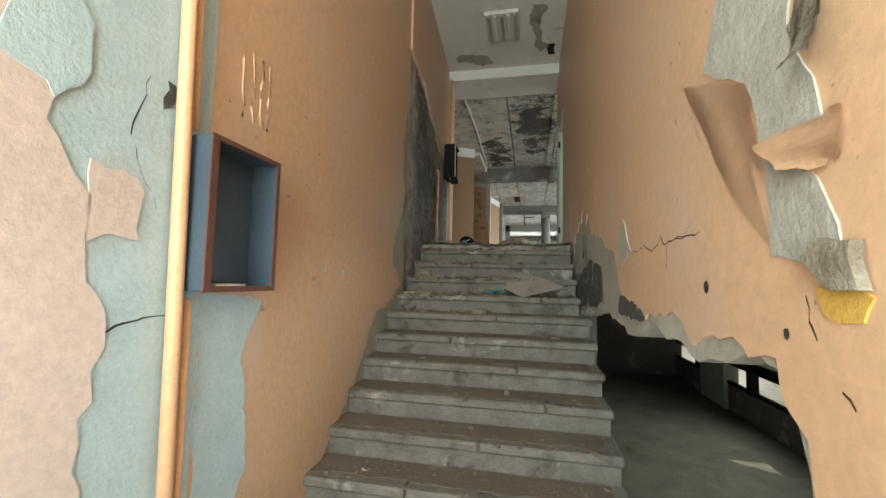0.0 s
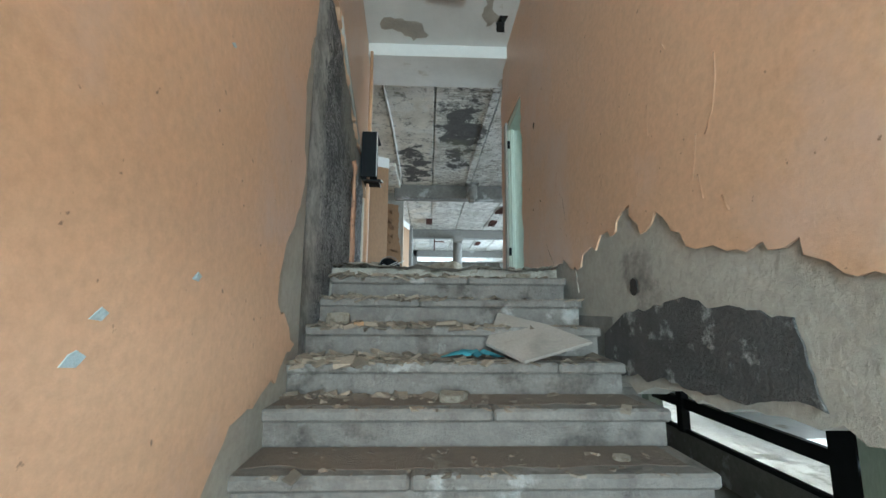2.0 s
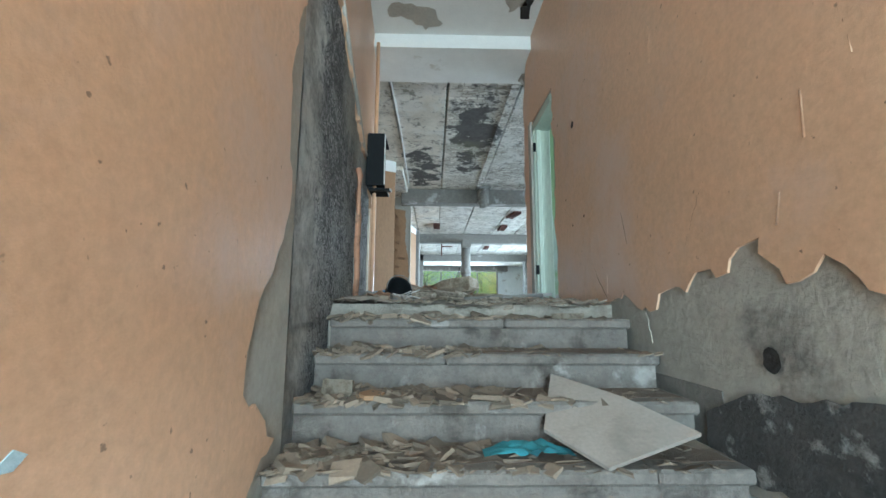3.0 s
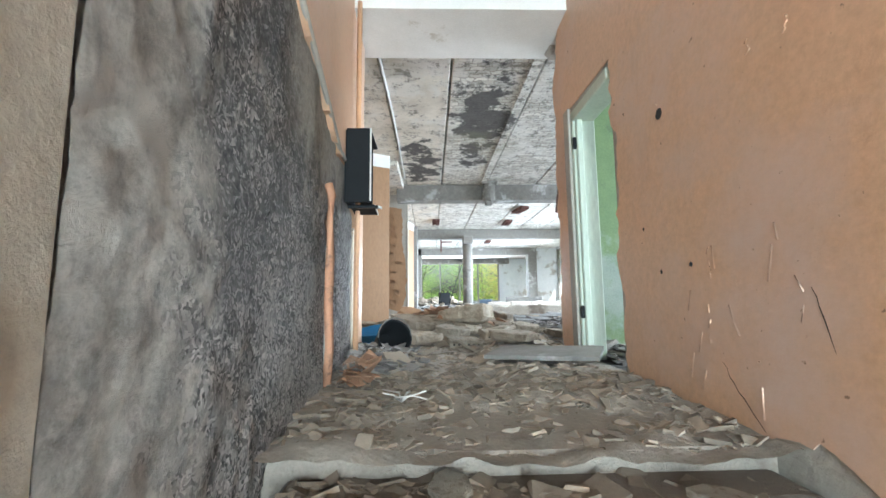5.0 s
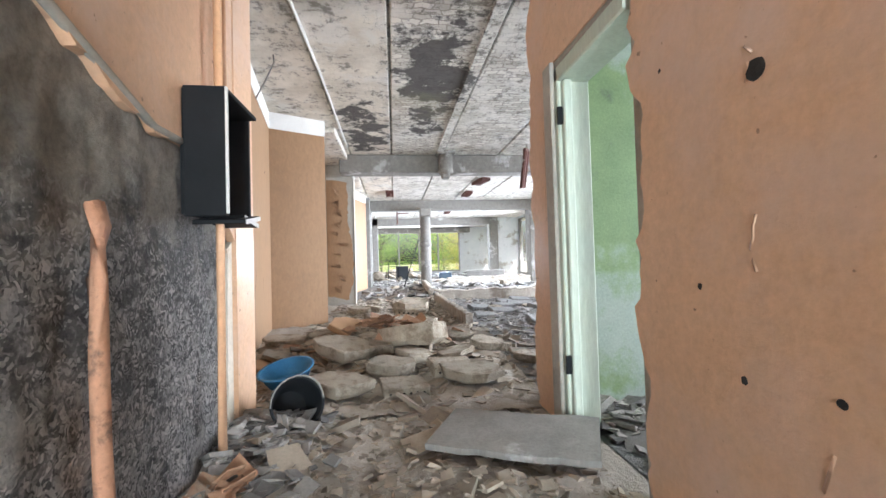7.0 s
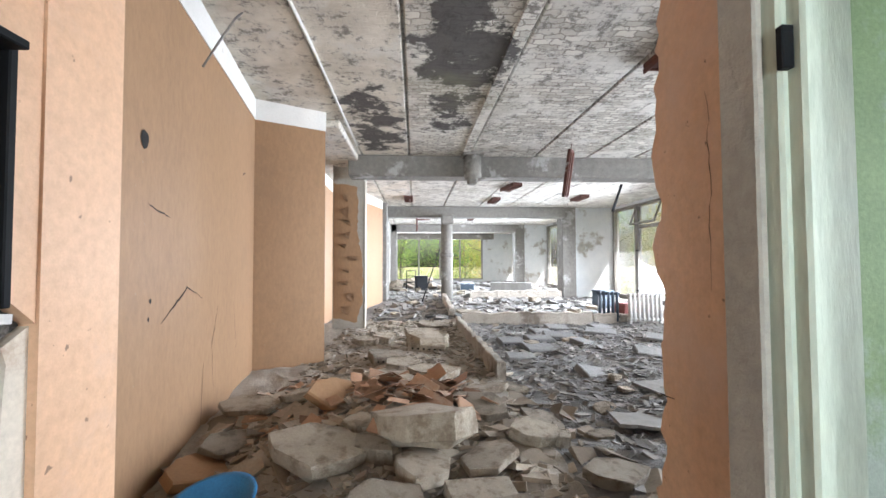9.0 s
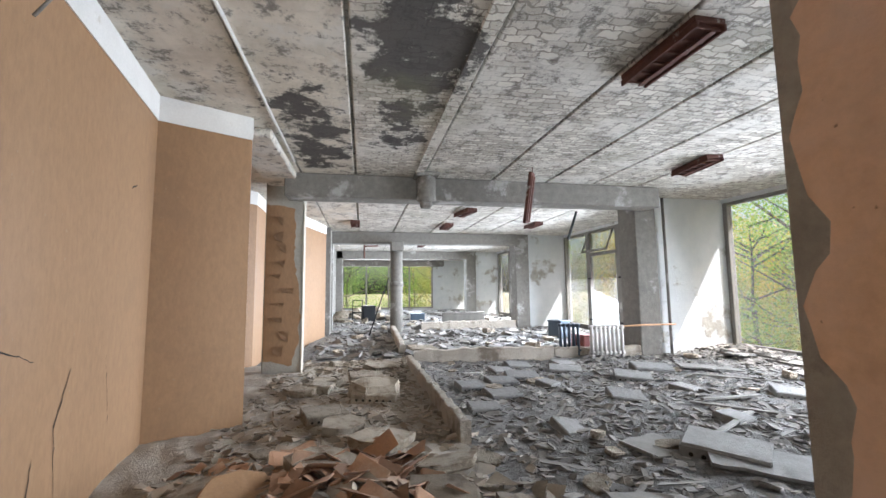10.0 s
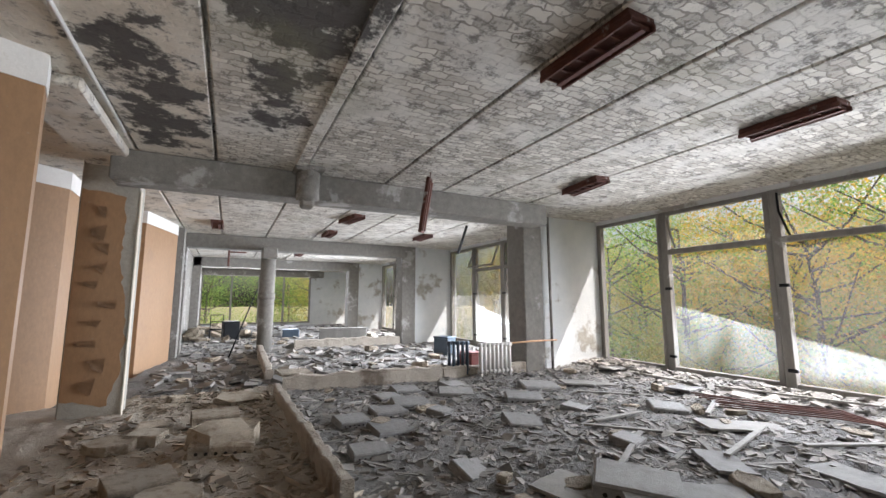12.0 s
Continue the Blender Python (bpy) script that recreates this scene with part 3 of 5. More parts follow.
structure("floor_hall", boxes((-3.6, 7.7, 7.3, 34.2, 1.5, F - 0.06)), GREYDUST, "hall floor under the rubble", "floor")
structure("ground", boxes((-400, 400, -300, 500, -2.4, -2.1)), GRAVEL, "ground under the trees covered in fallen leaves", "ground")
# Added strip; its pale tone imitates overexposed ground beyond the lower windows.
structure("bright_strip_outside", boxes((5.3, 11.2, -8, 40, -2.1, -2.06)), BRIGHT_STRIP, "pale ground strip added to look sun-bleached white through the lower windows", "pavement")

# ---------- window frames and panes ----------
def window(name, x, ys, z0, z1, transom, label, glazed=GLASS, thick=0.075):
    """A row of wooden sashes in the plane x, with posts at the ys."""
    top = tagged(part(name, boxes((x + 0.02, x + 0.13, ys[0], ys[-1], z1 - 0.07, z1), (x + 0.02, x + 0.13, ys[0], ys[-1], z0, z0 + 0.08), bevel=0.008), WOOD), label, "window", "", "structure")
    for i, y in enumerate(ys):
        w = thick * (1.5 if 0 < i < len(ys) - 1 else 0.8)
        part("post", boxes((x, x + 0.14, y - w, y + w * 0.2, z0, z1), (x + 0.015, x + 0.12, y + w * 0.3, y + w, z0, z1), bevel=0.008), WOOD, top)
        if 0 < i < len(ys) - 1:
            for z in (z0 + 0.25, z0 + 1.55):
                part("hinge", boxes((x - 0.035, x + 0.01, y - 0.16, y - 0.03, z, z + 0.05), bevel=0.006), BLACK, top)
    for i, (a, b) in enumerate(zip(ys, ys[1:])):
        if transom[i]:
            part("transom", boxes((x + 0.01, x + 0.12, a + 0.06, b - 0.06, transom[i] - 0.05, transom[i] + 0.05), bevel=0.008), WOOD, top)
        if glazed:
            pane = part("pane", boxes((x + 0.06, x + 0.066, a + 0.06, b - 0.06, z0 + 0.08, z1 - 0.07)), glazed, top)
            pane.visible_shadow = False
    return top


w1 = window("window_1", 7.45, [7.5, 9.0, 10.74, 12.65, 14.25], 2.06, 5.17, [4.36, 4.36, 4.36, 0], "tall weathered grey wooden window with dusty panes")
part("stay", tube([(7.43, 12.5, 5.05), (7.40, 12.42, 4.7), (7.43, 12.36, 4.42)], 0.018, 6), WOOD, w1)
part("stay", tube([(7.42, 10.62, 5.1), (7.38, 10.6, 4.8), (7.42, 10.5, 4.4)], 0.018, 6), BLACK, w1)
w2 = window("window_2", 6.85, [14.6, 15.7, 17.3, 18.9, 20.45], 2.06, 5.17, [4.4, 4.4, 4.4, 0], "tall weathered wooden window with dusty panes whitened for glare and an open vent", GLASS_HAZED)
part("vent_sash", boxes((-0.02, 0.02, -0.7, 0.7, -0.68, -0.62), (-0.02, 0.02, -0.7, -0.64, -0.62, 0), (-0.02, 0.02, 0.64, 0.7, -0.62, 0), bevel=0.006), WOOD, w2, "", pose(6.83, 18.1, 5.08, 0, 22, 0))
window("window_3", 6.6, [20.8, 22.3, 24.0, 25.6, 27.25], 2.06, 5.17, [4.4, 4.4, 4.4, 0], "tall weathered wooden window in the third bay", GLASS_HAZED)
window("window_4", 6.6, [27.6, 29.2, 30.8, 32.4, 33.95], 2.06, 5.17, [0, 4.4, 4.4, 0], "tall weathered wooden window in the last bay", GLASS_HAZED)
far_frame = tagged(part("window_far", boxes((-1.65, 4.3, 34.05, 34.15, 2.1, 2.18), (-1.65, 4.3, 34.05, 34.15, 4.92, 5.0)), WOOD), "wide empty window frame in the end wall", "window", "", "structure")
for x in (-1.6, -0.1, 1.35, 2.72, 4.25):
    part("post", boxes((x - 0.05, x + 0.05, 34.04, 34.16, 2.18, 4.92), bevel=0.008), WOOD, far_frame)
# lower storey windows
low = tagged(part("window_lower", boxes((4.98, 5.08, -1.9, 16, -0.46, -0.24), (4.98, 5.08, -1.9, 16, -0.95, -0.88)), BLACK), "black timber window frame of the lower storey", "window", "", "structure")
for y, w in ((0.5, 0.12), (4.0, 0.12), (7.3, 0.2), (10.9, 0.1), (13.9, 0.12)):
    part("post", boxes((4.92, 5.1, y - w, y + w, -0.95, 1.35), bevel=0.01), BLACK, low)
structure("pier_lower", boxes((4.9, 5.25, 12.1, 13.6, -1.6, 1.35), (4.9, 5.25, 6.2, 7.05, -1.6, 1.35)), MINT, "flaking pale pier between the lower windows", "pier")

# ---------- door ----------
door = tagged(part("door_1", boxes((0.45, 0.64, 6.78, 6.86, F, 4.03), (0.45, 0.64, 6.10, 6.86, 3.95, 4.04), (0.5, 0.64, 6.06, 6.11, F, 4.0), (0.47, 0.52, 6.74, 6.79, F, 3.95), bevel=0.008), MINT), "chipped mint-green door frame without its door", "door frame", "", "structure")
part("architrave", boxes((0.425, 0.45, 6.82, 6.94, F, 4.08), bevel=0.006), PLASTER, door, "bare plaster edge beside the frame")
for z in (2.3, 3.7):
    part("hinge", boxes((0.44, 0.47, 6.76, 6.78, z, z + 0.1), bevel=0.003), BLACK, door)

# ---------- torn paint, plaster patches, cracks ----------
def patch(name, outline, place, d, mat, label, seed, amp=0.015, step=0.04, proud=0.004, cat="plaster patch"):
    return structure(name, sheet(ragged([(s, z, 1) for s, z in outline], amp, step, seed), place, d, d + proud if place is not right_face else d - proud), mat, label, cat)


def crack(points, place, d, width=0.006, seed=1):
    """A dark hairline that wanders along a wall."""
    rnd, line = random.Random(seed), []
    for (s0, z0), (s1, z1) in zip(points, points[1:]):
        n = max(2, int(math.hypot(s1 - s0, z1 - z0) / 0.03))
        for i in range(n):
            t = i / n
            line.append((s0 + (s1 - s0) * t + rnd.uniform(-0.008, 0.008), z0 + (z1 - z0) * t + rnd.uniform(-0.008, 0.008)))
    line.append(points[-1])
    bm, prev = bmesh.new(), None
    for i, (s, z) in enumerate(line):
        w = width * (0.3 + 0.7 * math.sin(math.pi * (i + 0.5) / len(line)) * rnd.uniform(0.6, 1.2)) / 2
        pair = [bm.verts.new(place(s - w * 0.7, z + w, d)), bm.verts.new(place(s + w * 0.7, z - w, d))]
        if prev:
            bm.faces.new((prev[0], pair[0], pair[1], prev[1]))
        prev = pair
    return structure("crack", bm, BLACKGAP, "dark crack in the wall paint", "crack")


def flap(corners, place, d, curl, mat, label, n=8):
    """A loose tongue of paint: a four-cornered sheet whose last edge stands off the wall."""
    bm, grid = bmesh.new(), []
    a, b, c, e = [Vector(p) for p in corners]
    rnd = random.Random(int(a.x * 1000))
    for i in range(n + 1):
        row, u = [], i / n
        for j in range(n + 1):
            v = j / n
            p = (a * (1 - v) + b * v) * (1 - u) + (e * (1 - v) + c * v) * u
            k = rnd.uniform(-0.008, 0.008) if i == n or j in (0, n) else 0
            row.append(bm.verts.new(place(p.x + k, p.y + k, d + curl * u * u + 0.004 * math.sin(7 * v + 3 * u))))
        grid.append(row)
    for i in range(n):
        for j in range(n):
            bm.faces.new((grid[i][j], grid[i][j + 1], grid[i + 1][j + 1], grid[i + 1][j])).smooth = True
    bmesh.ops.solidify(bm, geom=bm.faces[:], thickness=0.003)
    bmesh.ops.recalc_face_normals(bm, faces=bm.faces[:])
    for fc in bm.faces:
        fc.smooth = False
    return structure("paint_flap", bm, mat, label, "paint flap")


def wrinkle(points, place, d, radius, mat=None):
    """A raised run or blister edge in the paint."""
    bm = tube([place(s, z, d) for s, z in points], radius, 8)
    structure("paint_wrinkle", bm, mat or ORANGE, "raised wrinkle in the orange paint", "paint wrinkle")


BLACKGAP = surface("dark_gap", (0.02, 0.017, 0.015), (0.03, 0.026, 0.022), None, 5, 40, 1.0)
patch("plaster_patch", [(1.18, 2.07), (0.97, 1.94), (0.9, 1.73), (0.9, 1.56), (0.79, 1.54), (0.7, 1.5), (0.72, 1.6), (0.76, 1.68), (0.83, 1.74), (0.74, 1.76), (0.78, 1.88), (0.82, 1.97), (0.8, 2.05), (0.9, 2.2), (1.05, 2.25), (1.12, 2.18)], right_face, -0.006, PLASTER, "grey plaster laid bare where paint has torn off", 11, 0.008)
patch("plaster_patch", [(0.8, 1.55), (0.74, 1.58), (0.67, 1.57), (0.66, 1.5), (0.72, 1.5)], right_face, -0.01, CHUNK, "slab of pale plaster lifting off the wall", 15, 0.008, 0.03, 0.018)
patch("paint_patch", [(0.77, 1.505), (0.66, 1.49), (0.68, 1.455), (0.72, 1.45), (0.76, 1.462)], right_face, -0.006, surface("yellow_paint", (0.6, 0.38, 0.08), (0.5, 0.3, 0.06)), "old yellow paint showing through", 12, 0.006, 0.02, cat="paint patch")
flap([(1.24, 1.92), (0.905, 1.58), (0.955, 1.93), (1.32, 2.1)], right_face, -0.009, -0.004, ORANGE, "large tongue of orange paint curling off the wall", 14)
flap([(0.70, 1.78), (0.70, 1.695), (0.80, 1.70), (0.885, 1.775)], right_face, -0.012, -0.03, ORANGE, "torn tongue of orange paint")
flap([(0.82, 1.97), (0.76, 2.03), (0.665, 1.86), (0.755, 1.86)], right_face, -0.012, -0.05, CHUNK, "slab of loose plaster hanging from the wall")
patch("soot_band", [(2.3, 1.36), (2.25, 1.45), (2.03, 1.43), (1.85, 1.395), (1.8, 1.37), (2.0, 1.35)], right_face, -0.006, DARKBAND, "blackened broken edge of the plaster", 18, 0.012, 0.03)
patch("plaster_patch", [(2.02, 1.66), (2.1, 1.74), (2.16, 1.82), (2.25, 1.79), (2.27, 1.66), (2.18, 1.6)], right_face, -0.006, PLASTER, "small grey bare plaster patch", 13)
patch("soot_band", [(2.78, 1.38), (2.85, 1.62), (3.3, 1.68), (3.85, 1.62), (4.1, 1.5), (4.1, 1.3), (3.7, 1.32)], right_face, 0.0, DARKBAND, "blackened band of plaster above the stairs", 14, proud=0.006)
patch("plaster_patch", [(4.5, 1.75), (5.6, 1.95), (5.5, 2.12), (4.6, 2.02)], right_face, 0.004, PLASTER, "bare plaster at the foot of the wall", 16)
patch("plaster_patch", [(1.26, 0.2), (1.58, 0.7), (1.5, 1.15), (1.62, 1.4), (1.4, 1.43), (1.26, 1.43)], left_low, 0.0, BLUE, "old pale blue paint under the orange", 17)
for i, (s, z, w) in enumerate(((1.62, 1.36, 0.035), (2.24, 1.55, 0.03), (2.5, 1.54, 0.035), (2.1, 1.5, 0.04), (2.0, 2.4, 0.02), (2.55, 1.62, 0.03), (1.8, 1.9, 0.015), (2.9, 1.72, 0.03), (3.0, 2.5, 0.02))):
    patch("paint_chip", [(s - w * 0.8, z - w * 0.25), (s + w * 0.3, z - w * 0.4), (s + w * 0.9, z + w * 0.1), (s + w * 0.2, z + w * 0.5)], left_low, -0.001, BLUE if i % 3 else PLASTER, "small chip in the orange paint", 30 + i, 0.006, 0.02, 0.003, "paint chip")
for i, pts in enumerate(([(2.014, 1.641), (1.802, 1.657), (1.683, 1.625), (1.579, 1.668), (1.527, 1.645), (1.41, 1.657), (1.344, 1.643), (1.297, 1.682)], [(1.527, 1.645), (1.52, 1.599), (1.512, 1.555)], [(1.462, 1.651), (1.234, 1.651)], [(0.802, 1.483), (0.791, 1.447), (0.78, 1.417)], [(0.724, 1.355), (0.705, 1.329)], [(4.0, 2.45), (4.15, 2.2)], [(4.75, 2.5), (4.7, 2.3)], [(5.2, 2.2), (5.0, 1.98)], [(1.02, 2.4), (1.0, 2.2)])):
    crack(pts, right_face, -0.0075, 0.005, 50 + i)
for i, pts in enumerate([[(7.03, 3.753), (7.013, 3.667), (7.022, 3.541), (7.016, 3.453), (7.026, 3.294), (7.021, 3.178)], [(7.276, 2.811), (7.199, 2.816)]]):
    crack(pts, right_face, -0.0075, 0.004, 60 + i)
for i, pts in enumerate(([(0.6, 1.33), (0.95, 1.35), (1.1, 1.37), (1.2, 1.36)], [(1.0, 2.1), (0.95, 1.9), (1.05, 1.7)])):
    crack(pts, left_low, 0.0015, 0.006, 70 + i)
for i, pts in enumerate(([(8.5, 2.9), (8.9, 3.1), (9.2, 3.0)], [(9.5, 2.2), (9.45, 2.6), (9.6, 2.9)], [(9.2, 2.0), (9.25, 2.5)], [(8.3, 3.6), (8.6, 3.55)], [(10.2, 2.4), (10.1, 2.9)], [(10.4, 4.2), (10.5, 4.25)])):
    crack(pts, lambda s, z, d: (-1.72 - 0.1616 * (s - 7.3) + d, s, z), 0.003, 0.012, 80 + i)
rnd = random.Random(5)
for i in range(11):
    s, z, h = rnd.uniform(2.2, 5.6), rnd.uniform(2.1, 3.6), rnd.uniform(0.05, 0.3)
    wrinkle([(s + rnd.uniform(-0.015, 0.015), z + h * k / 5) for k in range(6)], right_face, -0.0025, rnd.uniform(0.0042, 0.006))
for i in range(14):
    s, z, h = rnd.uniform(1.35, 3.4), rnd.uniform(1.7, 3.4), rnd.uniform(0.04, 0.25)
    wrinkle([(s + rnd.uniform(-0.012, 0.012), z + h * k / 5) for k in range(6)], left_low, -0.0035, rnd.uniform(0.0042, 0.0055))
for i in range(4):
    s = 1.42 + 0.06 * i
    wrinkle([(s + rnd.uniform(-0.015, 0.015), 2.15 + 0.06 * k) for k in range(6)], left_low, -0.002, 0.007)


RUNS = [[(3.053, 2.561), (3.055, 2.468), (3.084, 2.357), (3.133, 2.284)], [(3.184, 2.308), (3.202, 2.212), (3.224, 2.134)], [(3.192, 2.149), (3.171, 2.051)], [(3.508, 2.597), (3.514, 2.443)], [(3.076, 2.035), (3.05, 1.977)], [(3.625, 2.305), (3.65, 2.196)], [(5.373, 2.5), (5.401, 2.408), (5.391, 2.321)], [(5.134, 2.437), (5.111, 2.365), (5.087, 2.316)], [(5.208, 2.691), (5.197, 2.589)], [(5.381, 2.214), (5.411, 2.098)], [(5.003, 2.232), (4.998, 2.136), (5.004, 2.022)], [(4.874, 2.732), (4.867, 2.668)], [(5.311, 2.313), (5.345, 2.222)], [(5.305, 2.149), (5.339, 2.057)], [(4.892, 2.653), (4.924, 2.524)]]
for run in RUNS:
    wrinkle(run, right_face, 0.0055, 0.0135)
wrinkle([(4.7, 3.92), (5.25, 3.74), (5.7, 3.62), (6.2, 3.48), (6.6, 3.5)], left_high, 0.04, 0.016, PLASTER)


def wall_hole(place, s, z, r, d):
    bm, out = bmesh.new(), []
    for k in range(14):
        a = 2 * math.pi * k / 14
        out.append(bm.verts.new(place(s + r * math.cos(a) * rnd.uniform(0.8, 1.1), z + r * math.sin(a) * rnd.uniform(0.9, 1.2), d)))
    bm.faces.new(out)
    structure("wall_hole", bm, BLACKGAP, "small dark hole knocked into the wall", "hole")


for s, z, r in ((5.52, 3.43, 0.03), (3.73, 1.75, 0.04), (1.2, 1.5, 0.016), (5.9, 3.6, 0.008), (5.6, 2.6, 0.012), (5.35, 2.62, 0.012), (5.75, 2.85, 0.01), (0.86, 1.42, 0.01)):
    wall_hole(right_face, s, z, r, -0.0085)
for s, z, r in ((8.25, 3.95, 0.05), (8.35, 3.05, 0.014), (8.33, 2.95, 0.012), (8.0, 2.75, 0.018)):
    wall_hole(lambda a, b, d: (-1.72 - 0.1616 * (a - 7.3) + d, a, b), s, z, r, 0.004)
structure("plaster_edge", sheet(ragged([(7.0, 1.9, 1), (7.02, 3.05, 1), (7.11, 3.1, 0), (7.11, 1.9, 0)], 0.015, 0.06, 9), left_high, 0.0, 0.028), surface("cream_plaster", (0.6, 0.54, 0.44), (0.5, 0.44, 0.36), (0.3, 0.2, 0.13)), "cream plaster edge of the broken wall", "plaster edge")

patch("paint_patch", [(0.62, 1.98), (0.74, 1.92), (0.82, 2.02), (0.78, 2.2), (0.66, 2.16)], left_low, 0.006, BLUE, "pale blue limewash where pink paint has flaked", 101, 0.02, 0.04, 0.002, "paint patch")
patch("paint_patch", [(0.3, 2.2), (0.55, 2.15), (0.6, 2.4), (0.3, 2.5)], left_low, 0.006, BLUE, "pale blue limewash where pink paint has flaked", 102, 0.02, 0.04, 0.002, "paint patch")
patch("mould_patch", [(1.05, 2.02), (1.16, 2.04), (1.17, 2.1), (1.06, 2.12)], left_low, 0.0005, DARKBAND, "black mould beside the pipe", 103, 0.015, 0.03, 0.002, "mould patch")
patch("paint_patch", [(0.84, 1.58), (1.0, 1.6), (0.98, 1.78), (0.84, 1.8)], left_low, 0.002, PINK, "flake of pink paint left on the limewash", 104, 0.02, 0.04, 0.004, "paint patch")

# ---------- stair things ----------
fuse = thing("electrical_box", pose(-1.155, 1.325, 1.71), "open dark blue steel electrical box, rusty at its edges", "electrical box")
part("back", boxes((0.0, 0.012, -0.185, 0.185, -0.26, 0.26)), DARKMETAL, fuse)
for nm, r in (("side", (0.012, 0.125, -0.185, -0.172, -0.26, 0.26)), ("side", (0.012, 0.125, 0.172, 0.185, -0.26, 0.26)), ("top", (0.012, 0.125, -0.172, 0.172, 0.247, 0.26)), ("bottom", (0.012, 0.125, -0.172, 0.172, -0.26, -0.247))):
    part(nm, boxes(r, bevel=0.002), DARKMETAL, fuse)
for r in ((0.125, 0.131, -0.19, -0.155, -0.265, 0.265), (0.125, 0.131, 0.165, 0.19, -0.265, 0.265), (0.125, 0.131, -0.155, 0.165, 0.245, 0.265), (0.125, 0.131, -0.155, 0.165, -0.265, -0.245)):
    part("rim", boxes(r, bevel=0.002), RUST, fuse, "rust-brown rim")
part("mounting_rail", boxes((0.012, 0.03, -0.06, -0.03, -0.2, 0.2), bevel=0.003), DARKMETAL, fuse)
part("paper_scrap", boxes((0.02, 0.1, -0.1, 0.05, -0.246, -0.238)), RADIATOR, fuse, "white paper scrap")
pipe = thing("wall_pipe", pose(-1.105, 1.115, 0.13), "peach-painted twin heating pipe running up the wall", "pipe")
part("pipe", tube([(0, 0.03, 0), (0, 0, 1.2), (0, -0.03, 2.4), (0, -0.1, 5.0)], 0.024, 14), PIPE, pipe)
part("pipe", tube([(-0.01, 0.075, 0), (-0.01, 0.055, 1.29)], 0.016, 12), PIPE, pipe)
part("pipe", tube([(-0.01, 0.035, 1.86), (-0.01, 0.02, 2.4), (-0.01, -0.05, 5.0)], 0.016, 12), PIPE, pipe)
part("clip", boxes((-0.035, 0.028, -0.06, 0.04, 2.8, 2.825), bevel=0.004), RUST, pipe)
pipe2 = thing("wall_pipe", pose(-1.335, 6.68, F - 0.02), "peach-painted thin pipe rising past the black box", "pipe")
part("pipe", tube([(0, 0, 0), (0.004, 0, 1.4), (0, 0.01, 3.0)], 0.021, 10), PIPE, pipe2)
part("pipe", tube([(-0.01, 0.1, 1.85), (-0.01, 0.1, 3.0)], 0.016, 8), PIPE, pipe2)
cab = thing("wall_box", pose(-1.385, 6.62, 3.45), "open black plastic wall box with a pale worn edge", "wall box")
part("back", boxes((0.0, 0.015, -0.2, 0.2, -0.27, 0.27)), BLACK, cab)
bmv = bmesh.new()
box(bmv, 0.015, 0.19, -0.21, -0.19, -0.28, 0.28, bevel=0.003)
part("side", bmv, BLACK, cab)
part("side", boxes((0.015, 0.15, 0.19, 0.21, -0.28, 0.28), bevel=0.003), BLACK, cab)
part("top", boxes((0.015, 0.19, -0.19, 0.19, 0.26, 0.28), bevel=0.003), BLACK, cab)
part("bottom", boxes((0.015, 0.24, -0.19, 0.0, -0.28, -0.26), bevel=0.003), BLACK, cab, "", pose(0, 0, 0.0, 10, 0, 0))
part("bottom", boxes((0.015, 0.2, 0.0, 0.19, -0.28, -0.26), bevel=0.003), BLACK, cab, "", pose(0, 0, 0.0, -8, 0, 0))
part("edge_strip", boxes((0.186, 0.197, -0.214, -0.199, -0.27, 0.275), bevel=0.002), RADIATOR, cab, "pale worn edge")
part("edge_strip", boxes((0.24, 0.246, -0.19, 0.0, -0.282, -0.262)), RADIATOR, cab, "pale worn edge", pose(0, 0, 0.0, 10, 0, 0))
part("edge_strip", boxes((0.2, 0.206, 0.0, 0.19, -0.282, -0.262)), RADIATOR, cab, "pale worn edge", pose(0, 0, 0.0, -8, 0, 0))
strip = thing("wooden_strip", pose(-1.385, 5.87, F - 0.02), "peach-painted splintered wooden strip against the sooty wall", "wooden strip")
bm = tube([(0.03, 0.03, 0.0), (0.045, 0.012, 0.25), (0.035, 0.015, 0.5), (0.045, -0.008, 0.75), (0.035, -0.002, 0.98), (0.05, -0.012, 1.13), (0.03, -0.008, 1.2)], 0.027, 5)
part("strip", bm, surface("worn_peach_paint", (0.5, 0.27, 0.16), (0.4, 0.2, 0.12), (0.16, 0.09, 0.06), 8, 60, 0.7, 0.8, 0.008, 0.52, 0.6, stain_scale=6), strip)
part("plaster_rim", sheet(ragged([(0.05, 0.1, 1), (0.07, 0.9, 1), (0.03, 0.9, 0), (0.03, 0.1, 0)], 0.02, 0.05, 3), lambda s, z, d: (0.01 + d, s, z), 0, 0.02), PLASTER, strip, "crumbling plaster rim")
lamp0 = thing("ceiling_light", pose(-0.4, 5.6, 5.15), "dusty fluorescent ceiling light with bare slats", "ceiling light")
part("tray", boxes((-0.23, 0.23, -0.31, 0.31, -0.05, 0), bevel=0.006), RADIATOR, lamp0)
for k in range(5):
    part("slat", boxes((-0.2 + 0.09 * k, -0.16 + 0.09 * k, -0.29, 0.29, -0.075, -0.052), bevel=0.005), WHITE if k % 2 else PLASTER, lamp0)
patch_c = lambda s, z, d: (s, z, 5.148 - d)
